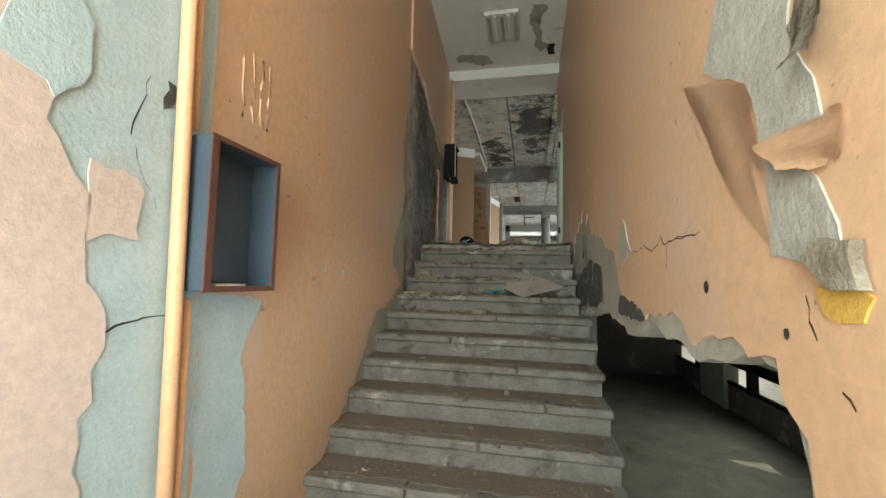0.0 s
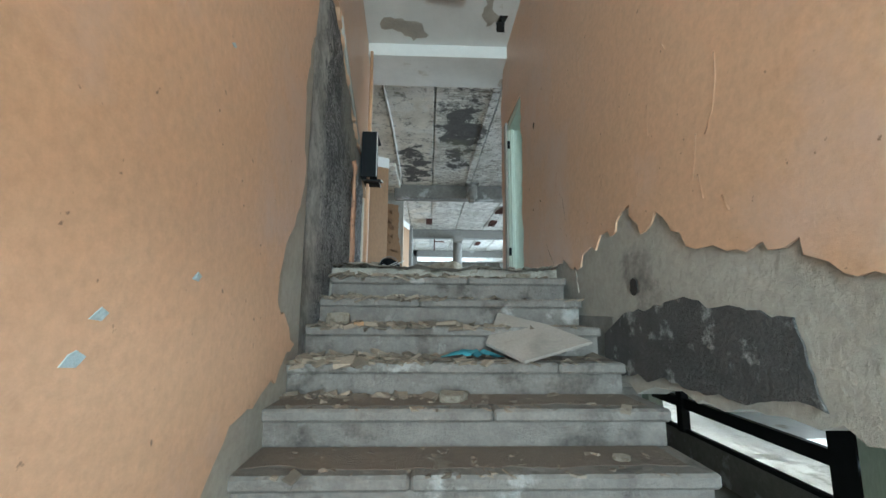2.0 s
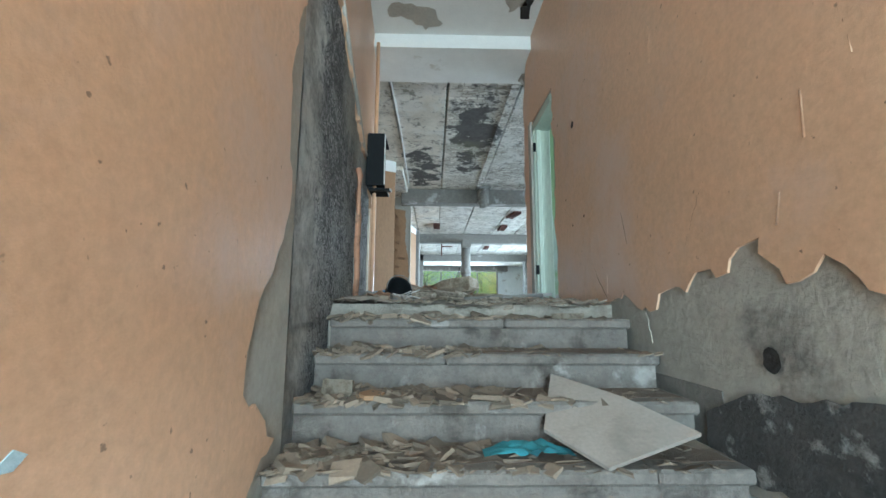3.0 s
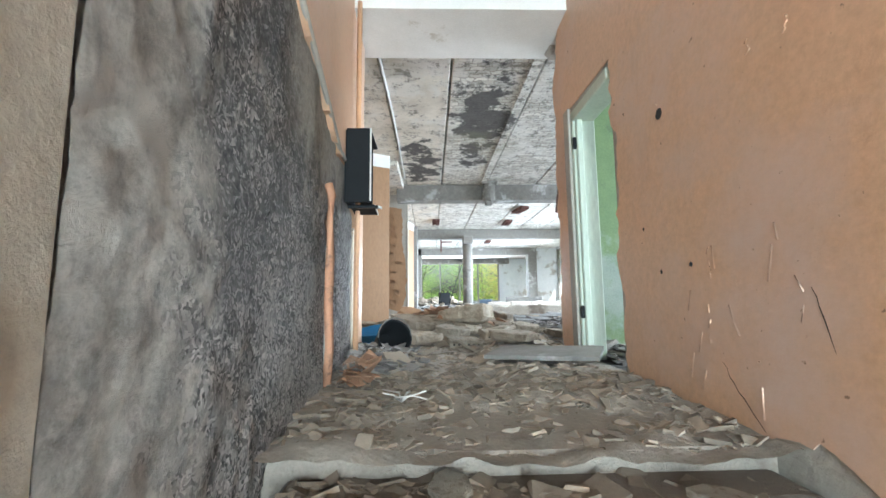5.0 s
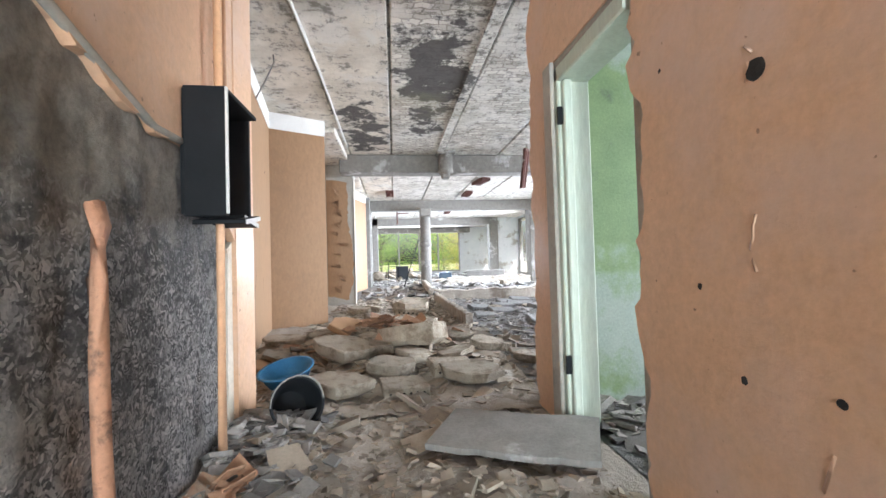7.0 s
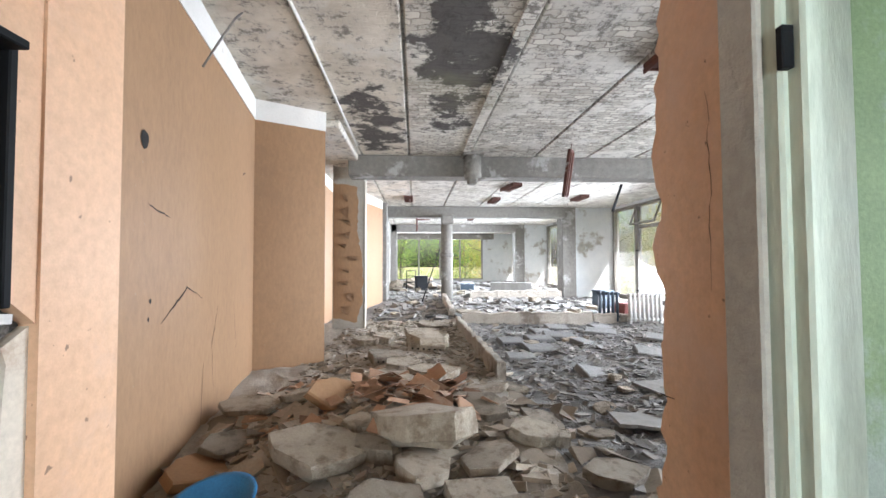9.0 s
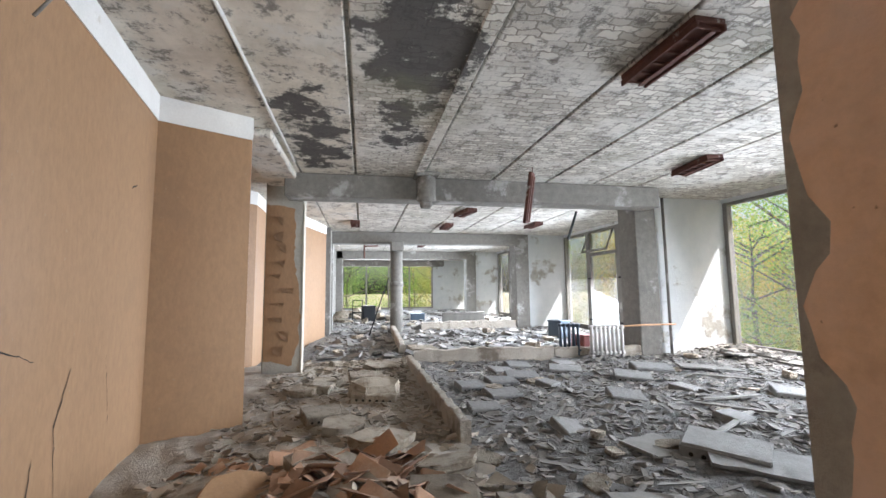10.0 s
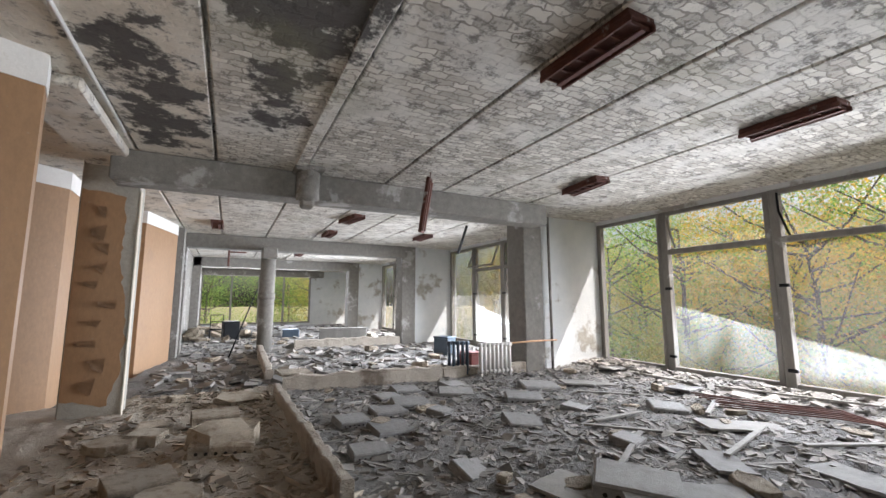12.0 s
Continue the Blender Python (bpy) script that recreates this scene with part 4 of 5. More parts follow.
patch("ceiling_stain", [(-1.15, 6.3), (-0.75, 6.35), (-0.6, 6.6), (-0.8, 6.72), (-0.95, 6.55), (-1.2, 6.5)], patch_c, 0.0, DUST, "brown peeled patch on the stair ceiling", 21, 0.04, 0.06, 0.004, "stain")
patch("ceiling_stain", [(0.0, 5.2), (0.2, 5.3), (0.15, 5.9), (0.3, 6.3), (0.12, 6.4), (0.05, 5.9), (-0.02, 5.6)], patch_c, 0.0, DUST, "brown peeled patch on the stair ceiling", 22, 0.04, 0.06, 0.004, "stain")
patch("ceiling_hole", [(0.26, 6.2), (0.36, 6.2), (0.37, 6.5), (0.27, 6.5)], patch_c, 0.0, BLACKGAP, "dark hole in the stair ceiling", 23, 0.02, 0.06, 0.004, "hole")
patch("ceiling_corner", [(0.45, 7.3), (0.8, 7.2), (0.8, 7.54), (0.5, 7.54)], lambda s, z, d: (s, z, 4.978 - d), 0.0, DUST, "crumbled corner of the beam", 24, 0.04, 0.05, 0.03, "stain")


# ---------- debris ----------
def chunk_mesh(name, seed, flat, mat, sides=7, regular=0.0):
    """A broken slab: an uneven outline with a rough underside and chipped rim."""
    r = random.Random(seed)
    bm = bmesh.new()
    rings = []
    for z, k in ((0.0, 0.8), (flat * 0.3, 1.0), (flat * 0.93, 1.0), (flat, 0.96)):
        ring = []
        for i in range(sides):
            a = 2 * math.pi * (i + r.uniform(-0.25, 0.25) * (1 - regular)) / sides
            q = (0.5 if not regular else 0.5 / max(abs(math.cos(a)), abs(math.sin(a)))) * r.uniform(0.82, 1.1) ** (1 - regular)
            ring.append((q, a))
        rings.append((z, k, ring if not rings else rings[0][2]))
    vs = [[bm.verts.new((k * q * math.cos(a) + r.uniform(-0.02, 0.02), k * q * math.sin(a) * 0.75 + r.uniform(-0.02, 0.02), z + r.uniform(-0.04, 0.04) * flat * 2)) for q, a in ring] for z, k, ring in rings]
    for a, b in zip(vs, vs[1:]):
        for i in range(sides):
            bm.faces.new((a[i], a[(i + 1) % sides], b[(i + 1) % sides], b[i]))
    bm.faces.new(vs[0][::-1])
    bm.faces.new(vs[-1])
    bmesh.ops.triangulate(bm, faces=bm.faces[-2:])
    me = mesh_of(name, bm, mat)
    return me


def ground(x, y):
    """Height of the rubble in the hall."""
    h = 0.05 * noise.noise((x * 0.9, y * 0.9, 0)) + 0.03 * noise.noise((x * 3.1, y * 3.1, 4)) + 0.022 * noise.noise((x * 7, y * 7, 7)) + 0.012 * noise.noise((x * 17, y * 17, 3))
    h += 0.20 * math.exp(-(((x + 0.7) / 0.75) ** 2 + ((y - 9.1) / 0.9) ** 2))
    h += 0.06 * math.exp(-((x + 1.3) ** 2 + (y - 6.9) ** 2) / 0.15)
    h += 0.25 * math.exp(-((x + 0.3) ** 2 + (y - 28) ** 2) / 3.0)
    h += 0.10 * math.exp(-((x - 7.0) / 0.6) ** 2) if y < 15 else 0
    return F + 0.02 + h


def field(name, x0, x1, y0, y1, res, mat, label, height=ground, edge=None):
    bm = bmesh.new()
    nx, ny = int((x1 - x0) / res), int((y1 - y0) / res)
    g = [[None] * (ny + 1) for _ in range(nx + 1)]
    for i in range(nx + 1):
        for j in range(ny + 1):
            x, y = x0 + (x1 - x0) * i / nx, y0 + (y1 - y0) * j / ny
            g[i][j] = bm.verts.new((x, y, height(x, y)))
    for i in range(nx):
        for j in range(ny):
            bm.faces.new((g[i][j], g[i + 1][j], g[i + 1][j + 1], g[i][j + 1])).smooth = True
    return tagged(part(name, bm, mat), label, "rubble", "", "structure")


field("floor_rubble_walkway", -3.4, 0.55, 7.2, 15.0, 0.045, DUST, "brown dust and rubble trodden across the hall floor")
field("floor_rubble_hall", 0.55, 7.45, 7.45, 15.0, 0.05, GREYDUST, "grey dust and rubble over the hall floor")
field("floor_rubble_far", -1.7, 6.9, 15.0, 34.0, 0.16, GREYDUST, "grey rubble over the far hall floor")
field("floor_rubble_landing", -1.4, 0.47, 4.85, 7.2, 0.035, DUST, "brown dust over the landing", lambda x, y: ground(x, y) - 0.02)

KINDS = [chunk_mesh("concrete_chunk", s, (0.14, 0.2, 0.28, 0.4, 0.16, 0.22)[s], CHUNK, 6 + s % 3) for s in range(6)]
GREYCHUNK = surface("grey_block", (0.265, 0.26, 0.25), (0.185, 0.18, 0.172), (0.13, 0.125, 0.12), 6, 50, 0.93, 0.7, 0.012, 0.56, 0.68, 0.4)


def with_holes(me, z, half):
    """A row of dark core holes along two sides of a block."""
    bm = bmesh.new()
    bm.from_mesh(me)
    for side in (-1, 1):
        for k in range(6):
            x = -0.36 + 0.144 * k
            ring = [bm.verts.new((x + 0.03 * math.cos(a), side * (half + 0.004), z + 0.03 * math.sin(a))) for a in [2 * math.pi * q / 8 for q in range(8)]]
            f = bm.faces.new(ring if side < 0 else ring[::-1])
            f.material_index = 1
    bm.to_mesh(me)
    bm.free()
    me.materials.append(BLACKGAP)
    return me


def block_mesh(name, h, mat, seed):
    r, bm = random.Random(seed), bmesh.new()
    box(bm, -0.5, 0.5, -0.36, 0.36, 0, h, bevel=0.025)
    for v in bm.verts:
        v.co += Vector((r.uniform(-0.02, 0.02), r.uniform(-0.004, 0.004), r.uniform(-0.012, 0.012)))
    return with_holes(mesh_of(name, bm, mat), h * 0.5, 0.362)


BLOCKS = [block_mesh("paving_block", (0.2, 0.24, 0.22)[k], GREYCHUNK, 20 + k) for k in range(3)]
PALEBLOCK = block_mesh("hollow_brick", 0.26, CHUNK, 33)
PAINTED = chunk_mesh("painted_chunk", 44, 0.16, ORANGE_HALL, 7)


def piece(name, me, x, y, size, turn, tilt, label, group, height=ground, sink=0.25, stretch=1.0, z=None):
    ob = new(name, me)
    base = height(x, y) if z is None else z
    ob.matrix_basis = Matrix.LocRotScale((x, y, base - sink * size * 0.12), Euler((radians(tilt), radians(tilt * 0.6), radians(turn))), (size * stretch, size, size))
    return tagged(ob, label, "rubble", group)


rnd = random.Random(9)
BIG = [(-0.95, 8.35, 0.6, 10, 12, 1), (-0.35, 8.5, 0.66, -20, -10, 2), (-1.62, 8.75, 0.42, 40, 12, 0), (-0.6, 9.5, 0.5, 15, 10, 1), (0.15, 9.25, 0.55, -35, 9, 4), (0.25, 9.75, 0.5, 5, -8, 0), (-0.35, 8.2, 0.42, 70, 8, 5), (0.42, 8.75, 0.36, 10, 12, 2), (-1.3, 9.6, 0.45, 30, -10, 4), (-1.75, 9.4, 0.5, 0, 6, 0), (-0.2, 10.2, 0.55, 20, 6, 1), (0.05, 8.35, 0.45, 45, -6, 0), (-0.9, 7.55, 0.48, 5, 6, 1), (0.1, 7.75, 0.55, -15, 4, 4), (-0.55, 7.9, 0.4, 25, 8, 2), (0.62, 9.2, 0.4, 40, 14, 0), (-0.05, 14.1, 0.72, 20, 8, 0), (-0.2, 12.0, 0.62, 10, 4, 3), (-0.9, 13.2, 0.5, 60, 4, 4), (0.75, 8.2, 0.4, 15, 5, 1), (-0.55, 10.9, 0.5, 35, 5, 5), (-1.15, 12.4, 0.4, 0, 5, 2)]
for x, y, s, turn, tilt, k in BIG:
    piece("concrete_chunk", KINDS[k], x, y, s, turn, tilt, "large broken slab of dusty concrete in the rubble", "broken slabs", sink=-0.5 if y < 10.4 and x < 0.5 else 0.25)
piece("painted_chunk", PAINTED, -1.02, 9.2, 0.52, 20, 30, "broken wall chunk still painted orange", "painted wall chunks", sink=-0.5)
piece("painted_chunk", PAINTED, -1.7, 8.5, 0.5, 70, 14, "broken wall chunk still painted orange", "painted wall chunks")
for x, y, s, turn, tilt in ((2.05, 12.8, 0.6, -10, 4), (1.42, 11.85, 0.55, 8, 5), (2.9, 13.05, 0.62, -25, 3), (2.85, 11.4, 0.5, -15, 8), (1.6, 12.45, 0.5, 5, 3), (3.6, 12.3, 0.6, -30, 4), (1.1, 12.3, 0.45, 10, 5), (2.3, 13.6, 0.5, 0, 5), (3.2, 13.7, 0.5, 15, 6), (1.62, 10.5, 0.42, 20, 14), (2.5, 9.6, 0.7, -50, 3), (4.3, 12.8, 0.7, -20, 3), (3.9, 11.6, 0.5, 30, 5), (1.0, 11.3, 0.42, 0, 4), (2.2, 12.2, 0.4, 40, 6), (1.9, 13.3, 0.45, 12, 4), (4.9, 11.0, 0.5, -35, 5), (3.4, 10.4, 0.42, 20, 5)):
    piece("paving_block", BLOCKS[int(x * 10) % 3], x, y, s * 0.85, turn, tilt * 1.5, "dusty grey floor block lying loose in the rubble", "loose floor blocks", sink=0.75)
for x, y, s, turn, tilt in ((-0.2, 12.0, 0.55, -8, 6), (-0.05, 8.0, 0.36, 10, 5), (-0.75, 11.3, 0.45, 20, 5), (-0.45, 7.62, 0.34, 12, 4), (-0.3, 13.1, 0.5, 5, 3), (0.9, 15.6, 0.6, 10, 5), (-0.9, 12.6, 0.4, 80, 7)):
    piece("hollow_brick", PALEBLOCK, x, y, s, turn, tilt, "dusty hollow clay block with a row of core holes", "hollow blocks", sink=0.1)
for i in range(150):
    x, y = rnd.uniform(-1.7, 6.8), rnd.uniform(7.6, 15.5)
    if i > 95:
        y = rnd.uniform(15.5, 31)
        x = rnd.uniform(-1.2, 6)
    if i < 25:
        x, y = rnd.gauss(-0.5, 0.7), rnd.gauss(8.9, 0.7)
        x = max(-1.75, x)
    if x < -1.72 or (abs(x + 1.6) < 0.4 and abs(y - 14.2) < 0.5):
        continue
    piece("concrete_chunk", KINDS[i % 6], x, y, rnd.uniform(0.12, 0.34) * (1.3 if y > 15 else 1), rnd.uniform(0, 360), rnd.uniform(-14, 14), "broken lump of dusty concrete in the rubble", "rubble lumps")


def litter(name, count, area, sizes, mat, label, height, seed, thin=0.3, long=1.0, loose=25.0):
    """Countless small shards, one joined mesh."""
    r = np.random.RandomState(seed)
    cube = np.array([(-1, -1, 0), (1, -1, 0), (1, 1, 0), (-1, 1, 0), (-1, -1, 1), (1, -1, 1), (1, 1, 1), (-1, 1, 1)], float)
    quads = np.array([(0, 3, 2, 1), (4, 5, 6, 7), (0, 1, 5, 4), (1, 2, 6, 5), (2, 3, 7, 6), (3, 0, 4, 7)])
    verts, faces, n = [], [], 0
    for _ in range(count):
        x, y = area(r)
        s = sizes[0] + (sizes[1] - sizes[0]) * r.rand() ** 2.5
        v = cube * (1 + 0.45 * (r.rand(8, 3) - 0.5)) * (s * long * (0.6 + 0.8 * r.rand()), s * (0.5 + 0.5 * r.rand()), s * thin * (0.5 + r.rand()))
        e = Euler((radians(r.uniform(-loose, loose)), radians(r.uniform(-loose, loose)), r.uniform(0, 6.3))).to_matrix()
        v = v @ np.array(e).T + (x, y, height(x, y) - 0.3 * s * thin - 0.004)
        verts.append(v)
        faces.append(quads + n)
        n += 8
    me = bpy.data.meshes.new(name)
    me.from_pydata(np.concatenate(verts).tolist(), [], np.concatenate(faces).tolist())
    me.materials.append(mat)
    return tagged(new(name, me), label, "debris", "", "stuff")


def islands(m, low=0.55, high=1.35):
    """Let each joined shard differ in tone."""
    n, l = m.node_tree.nodes, m.node_tree.links
    s = n["Principled BSDF"]
    old = s.inputs["Base Color"].links[0].from_socket
    geo, hsv = n.new("ShaderNodeNewGeometry"), n.new("ShaderNodeHueSaturation")
    r = n.new("ShaderNodeMapRange")
    r.inputs["To Min"].default_value, r.inputs["To Max"].default_value = low, high
    l.new(geo.outputs["Random Per Island"], r.inputs["Value"])
    l.new(r.outputs[0], hsv.inputs["Value"])
    l.new(old, hsv.inputs["Color"])
    l.new(hsv.outputs[0], s.inputs["Base Color"])
    return m


SHARDBROWN = islands(surface("brown_shards", (0.31, 0.26, 0.2), (0.21, 0.175, 0.135), (0.4, 0.35, 0.28), 5, 60, 0.95, 0.5, 0.008))
islands(SHARD, 0.45, 1.5)


def stair_height(x, y):
    if y < 1.85:
        return 0.13
    if y >= 4.95:
        return ground(x, y) - 0.02
    k = STEP_ROWS
    z = 0.13
    for yy, zz in k:
        if y >= yy - 0.02:
            z = zz
    return z


litter("small_debris", 4200, lambda r: (r.uniform(-1.7, 0.5), 7.3 + 7.7 * r.rand()), (0.006, 0.06), SHARDBROWN, "brown plaster shards and dust across the walkway", ground, 1)
litter("small_debris", 1300, lambda r: (np.clip(r.normal(-0.6, 0.65), -1.85, 0.9), r.normal(9.0, 0.8)), (0.02, 0.11), SHARDBROWN, "plaster shards heaped on the slab pile", ground, 2)
litter("small_debris", 17000, lambda r: (r.uniform(0.6, 7.3), 7.5 + 7.5 * r.rand()), (0.006, 0.06), SHARD, "grey concrete shards over the hall floor", ground, 3)
litter("small_debris", 3200, lambda r: (r.uniform(-1.4, 6.5), 15 + 18 * r.rand() ** 1.3), (0.03, 0.17), SHARD, "grey concrete shards over the far floor", ground, 4)
litter("splinters", 420, lambda r: (r.uniform(0.8, 7.2), 7.6 + 6.6 * r.rand()), (0.012, 0.035), WOOD, "grey wood splinters and laths over the floor", ground, 5, 0.35, 9.0, 9.0)
litter("window_debris", 1500, lambda r: (7.35 - abs(r.normal(0, 0.6)), 7.6 + 6.6 * r.rand()), (0.02, 0.11), SHARD, "pale shards heaped under the windows", ground, 6)
litter("small_debris", 3600, lambda r: (r.uniform(-1.35, 0.44), 4.95 + 2.4 * r.rand()), (0.004, 0.045), SHARDBROWN, "brown shards over the landing", lambda x, y: ground(x, y) - 0.02, 7)
litter("small_debris", 420, lambda r: (-1.36 + abs(r.normal(0, 0.2)), r.uniform(6.3, 7.3)), (0.015, 0.06), SHARD, "grey plaster crumbs under the sooty wall", lambda x, y: ground(x, y) + 0.01, 8)
litter("small_debris", 350, lambda r: (r.uniform(0.7, 1.8), r.uniform(6.0, 7.05)), (0.02, 0.08), SHARD, "pale rubble on the small room floor", lambda x, y: F, 9)
litter("green_room_heap", 260, lambda r: (r.uniform(0.66, 1.6), 6.95 - abs(r.normal(0, 0.12))), (0.03, 0.09), SHARD, "pale rubble heaped against the green wall", lambda x, y: F + 0.1 * max(0, 1 - (7.0 - y) * 3), 19)

# ---------- hall things ----------
def kerb(name, p, q, h, w, label):
    p, q = Vector(p), Vector(q)
    n, bm = max(4, int((q - p).length / 0.12)), bmesh.new()
    side = Vector((-(q - p).y, (q - p).x)).normalized() * w / 2
    r, prev, first = random.Random(int(h * 999 + q.y)), None, None
    for i in range(n + 1):
        c = p.lerp(q, i / n)
        top = F + h * r.uniform(0.82, 1.05)
        j = side * r.uniform(0.85, 1.1)
        ring = [bm.verts.new((c.x - j.x, c.y - j.y, F - 0.15)), bm.verts.new((c.x - j.x, c.y - j.y, top - 0.015)), bm.verts.new((c.x - j.x * 0.7, c.y - j.y * 0.7, top)), bm.verts.new((c.x + j.x * 0.7, c.y + j.y * 0.7, top)), bm.verts.new((c.x + j.x, c.y + j.y, top - 0.015)), bm.verts.new((c.x + j.x, c.y + j.y, F - 0.15))]
        if prev:
            for k in range(5):
                bm.faces.new((prev[k], prev[k + 1], ring[k + 1], ring[k]))
        else:
            bm.faces.new(ring[::-1])
        prev = ring
    bm.faces.new(prev)
    bmesh.ops.recalc_face_normals(bm, faces=bm.faces[:])
    return structure(name, bm, DUST, label, "kerb")


kerb("kerb_walkway", (0.55, 10.35), (0.47, 14.1), 0.22, 0.1, "stump of a thin concrete partition along the walkway")
kerb("kerb_walkway_far", (0.47, 15.4), (0.6, 20.0), 0.26, 0.13, "stump of a thin concrete partition along the walkway")
kerb("kerb_cross", (0.6, 14.55), (3.3, 14.3), 0.27, 0.14, "low concrete stump across the hall floor")
kerb("kerb_cross_right", (3.35, 14.35), (5.2, 14.3), 0.22, 0.14, "low concrete stump across the hall floor")
kerb("kerb_cross_far", (1.6, 20.6), (4.9, 20.5), 0.3, 0.2, "low concrete stump in the far hall")


def round_column(x, y, z0, z1, r, label):
    bm = tube([(x, y, z0), (x, y, z0 + (z1 - z0) * 0.55), (x, y, z0 + (z1 - z0) * 0.6), (x, y, z1)], r, 20)
    ob = structure("column_round", bm, CONCRETE, label, "column")
    part("collar", tube([(x, y, 3.45), (x, y, 3.62)], r * 1.12, 20), CONCRETE, ob)
    part("bracket", boxes((x - r * 1.0, x + r * 1.0, y - 0.45, y + 0.1, z1 - 0.32, z1 - 0.02), bevel=0.03), CONCRETE, ob)
    return ob


round_column(0.72, 20.05, F - 0.1, 4.9, 0.2, "round grey concrete column standing in the rubble")
stub = thing("column_stub", pose(0.66, 13.26, 5.25), "broken stub of a concrete column hanging from the beam", "column stub")
part("core", tube([(0, 0, 0), (0, 0, -0.36), (0.01, 0.02, -0.46)], 0.16, 12), CONCRETE, stub)
part("broken_end", boxes((-0.1, 0.08, -0.12, 0.06, -0.58, -0.44), bevel=0.03), CONCRETE, stub)
part("collar", boxes((-0.2, 0.2, -0.2, 0.18, -0.06, 0), bevel=0.02), CONCRETE, stub)
# long ribs under the ceiling
structure("ceiling_rib", boxes((0.46, 0.605, 7.55, 13.45, C - 0.03, C - 0.002), bevel=0.01), CEIL, "shallow concrete rib along the ceiling", "rib")
conduit = thing("ceiling_conduit", pose(-1.34, 7.6, 5.24), "thin white conduit along the ceiling", "conduit")
part("conduit", tube([(0, 0, 0), (0.02, 2, -0.004), (-0.01, 5.2, -0.01)], 0.016, 8), WHITE, conduit)
wire = thing("hanging_wire", pose(-1.75, 9.2, 5.25), "loose grey wire hanging from the ceiling", "wire")
part("wire", tube([(0, 0, 0), (0.1, -0.35, -0.25), (0.06, -0.5, -0.5), (-0.02, -0.55, -0.7)], 0.008, 6), WOOD, wire)
beaml = structure("beam_alcove", boxes((-1.95, -1.42, 11.62, 14.0, 5.14, 5.25), bevel=0.02), CEIL, "peeling beam over the alcove opening", "beam")
col = structure("column_papered", boxes((-1.98, -1.36, 14.0, 14.32, 1.8, 5.25), bevel=0.015), PLASTER, "square plaster column with torn orange wallpaint", "column")
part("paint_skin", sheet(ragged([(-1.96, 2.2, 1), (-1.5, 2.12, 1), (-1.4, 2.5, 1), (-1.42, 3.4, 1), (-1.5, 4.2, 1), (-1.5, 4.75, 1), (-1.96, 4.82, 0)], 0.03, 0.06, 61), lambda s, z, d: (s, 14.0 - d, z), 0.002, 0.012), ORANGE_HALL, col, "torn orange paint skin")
part("corner_strip", sheet(ragged([(13.98, 1.95, 1), (13.98, 4.85, 0), (14.1, 4.85, 1), (14.08, 1.95, 0)], 0.012, 0.06, 62), lambda s, z, d: (-1.36 + d, s, z), 0.0, 0.014), bpy.data.materials["cream_plaster"], col, "cream plaster corner")
cr = random.Random(12)
for k in range(10):
    x, z, w, h = cr.uniform(-1.9, -1.68), 2.45 + 0.24 * k, cr.uniform(0.08, 0.2), cr.uniform(0.1, 0.26)
    flap([(x + w, z), (x + w * cr.uniform(0.7, 1.1), z - h), (x + w * cr.uniform(0.1, 0.5), z - h * 0.7), (x - 0.02, z - h * cr.uniform(0, 0.4))], lambda s, q, d: (s, 13.984 - d, q), 0.0, cr.uniform(0.015, 0.04), ORANGE_HALL, "curl of orange paint lifting off the column", 6)
for y in (19.5, 20.4, 27.1):
    structure("pilaster", boxes((-1.6, -1.3, y, y + 0.35, 1.5, 5.25), bevel=0.015), CONCRETE, "grey concrete pilaster on the far wall", "pilaster")


def rusty_light(x, y, z, turn, tilt=0, label="rusty skeleton of a fluorescent ceiling light"):
    t = thing("ceiling_light", pose(x, y, z, 0, tilt, turn), label, "ceiling light", "rusty ceiling lights")
    part("tray", boxes((-0.13, 0.13, -0.42, 0.42, -0.05, 0.0), bevel=0.008), RUST, t)
    for sx in (-0.125, 0.105):
        part("rail", boxes((sx, sx + 0.02, -0.43, 0.43, -0.1, -0.05), bevel=0.004), RUST, t)
    for k in range(6):
        part("cross_bar", boxes((-0.105, 0.105, -0.4 + 0.155 * k, -0.385 + 0.155 * k, -0.085, -0.06), bevel=0.003), RUST, t)
    part("tube_channel", boxes((0.02, 0.07, -0.4, 0.4, -0.1, -0.086), bevel=0.004), RUST, t)
    return t


l1 = rusty_light(2.03, 9.4, C, 0)
for x, y, z, tn in ((4.72, 9.3, C, -2), (4.68, 12.0, C, -8), (2.09, 18.6, C, 0), (2.09, 16.3, C, 10), (-0.57, 18.4, C, 0), (4.6, 18, C, 0), (2.1, 24, C, 0)):
    copy_thing(l1, pose(x, y, z, 0, 0, tn))
hang = thing("hanging_light", pose(2.25, 12.6, 5.25), "rusty light frame dangling on end from the ceiling", "hanging light")
part("wire", tube([(0, 0, 0), (0.0, 0, -0.12)], 0.006, 6), RUST, hang)
part("tray", boxes((-0.12, 0.12, -0.025, 0.025, -0.85, -0.05), bevel=0.006), RUST, hang, "", pose(0, 0, -0.04, 10, -6, 55))
part("slat", boxes((-0.1, -0.04, -0.045, -0.026, -0.82, -0.1), (0.04, 0.1, -0.045, -0.026, -0.82, -0.1), bevel=0.004), RUST, hang, "", pose(0, 0, -0.04, 10, -6, 55))
hs = thing("hanging_strip", pose(4.89, 16.0, 5.25), "dark metal strip dangling from the ceiling", "metal strip")
part("strip", boxes((-0.03, 0.03, -0.015, 0.015, -0.75, 0), bevel=0.004), BLACK, hs, "", pose(0, 0, 0, 0, 20, 0))


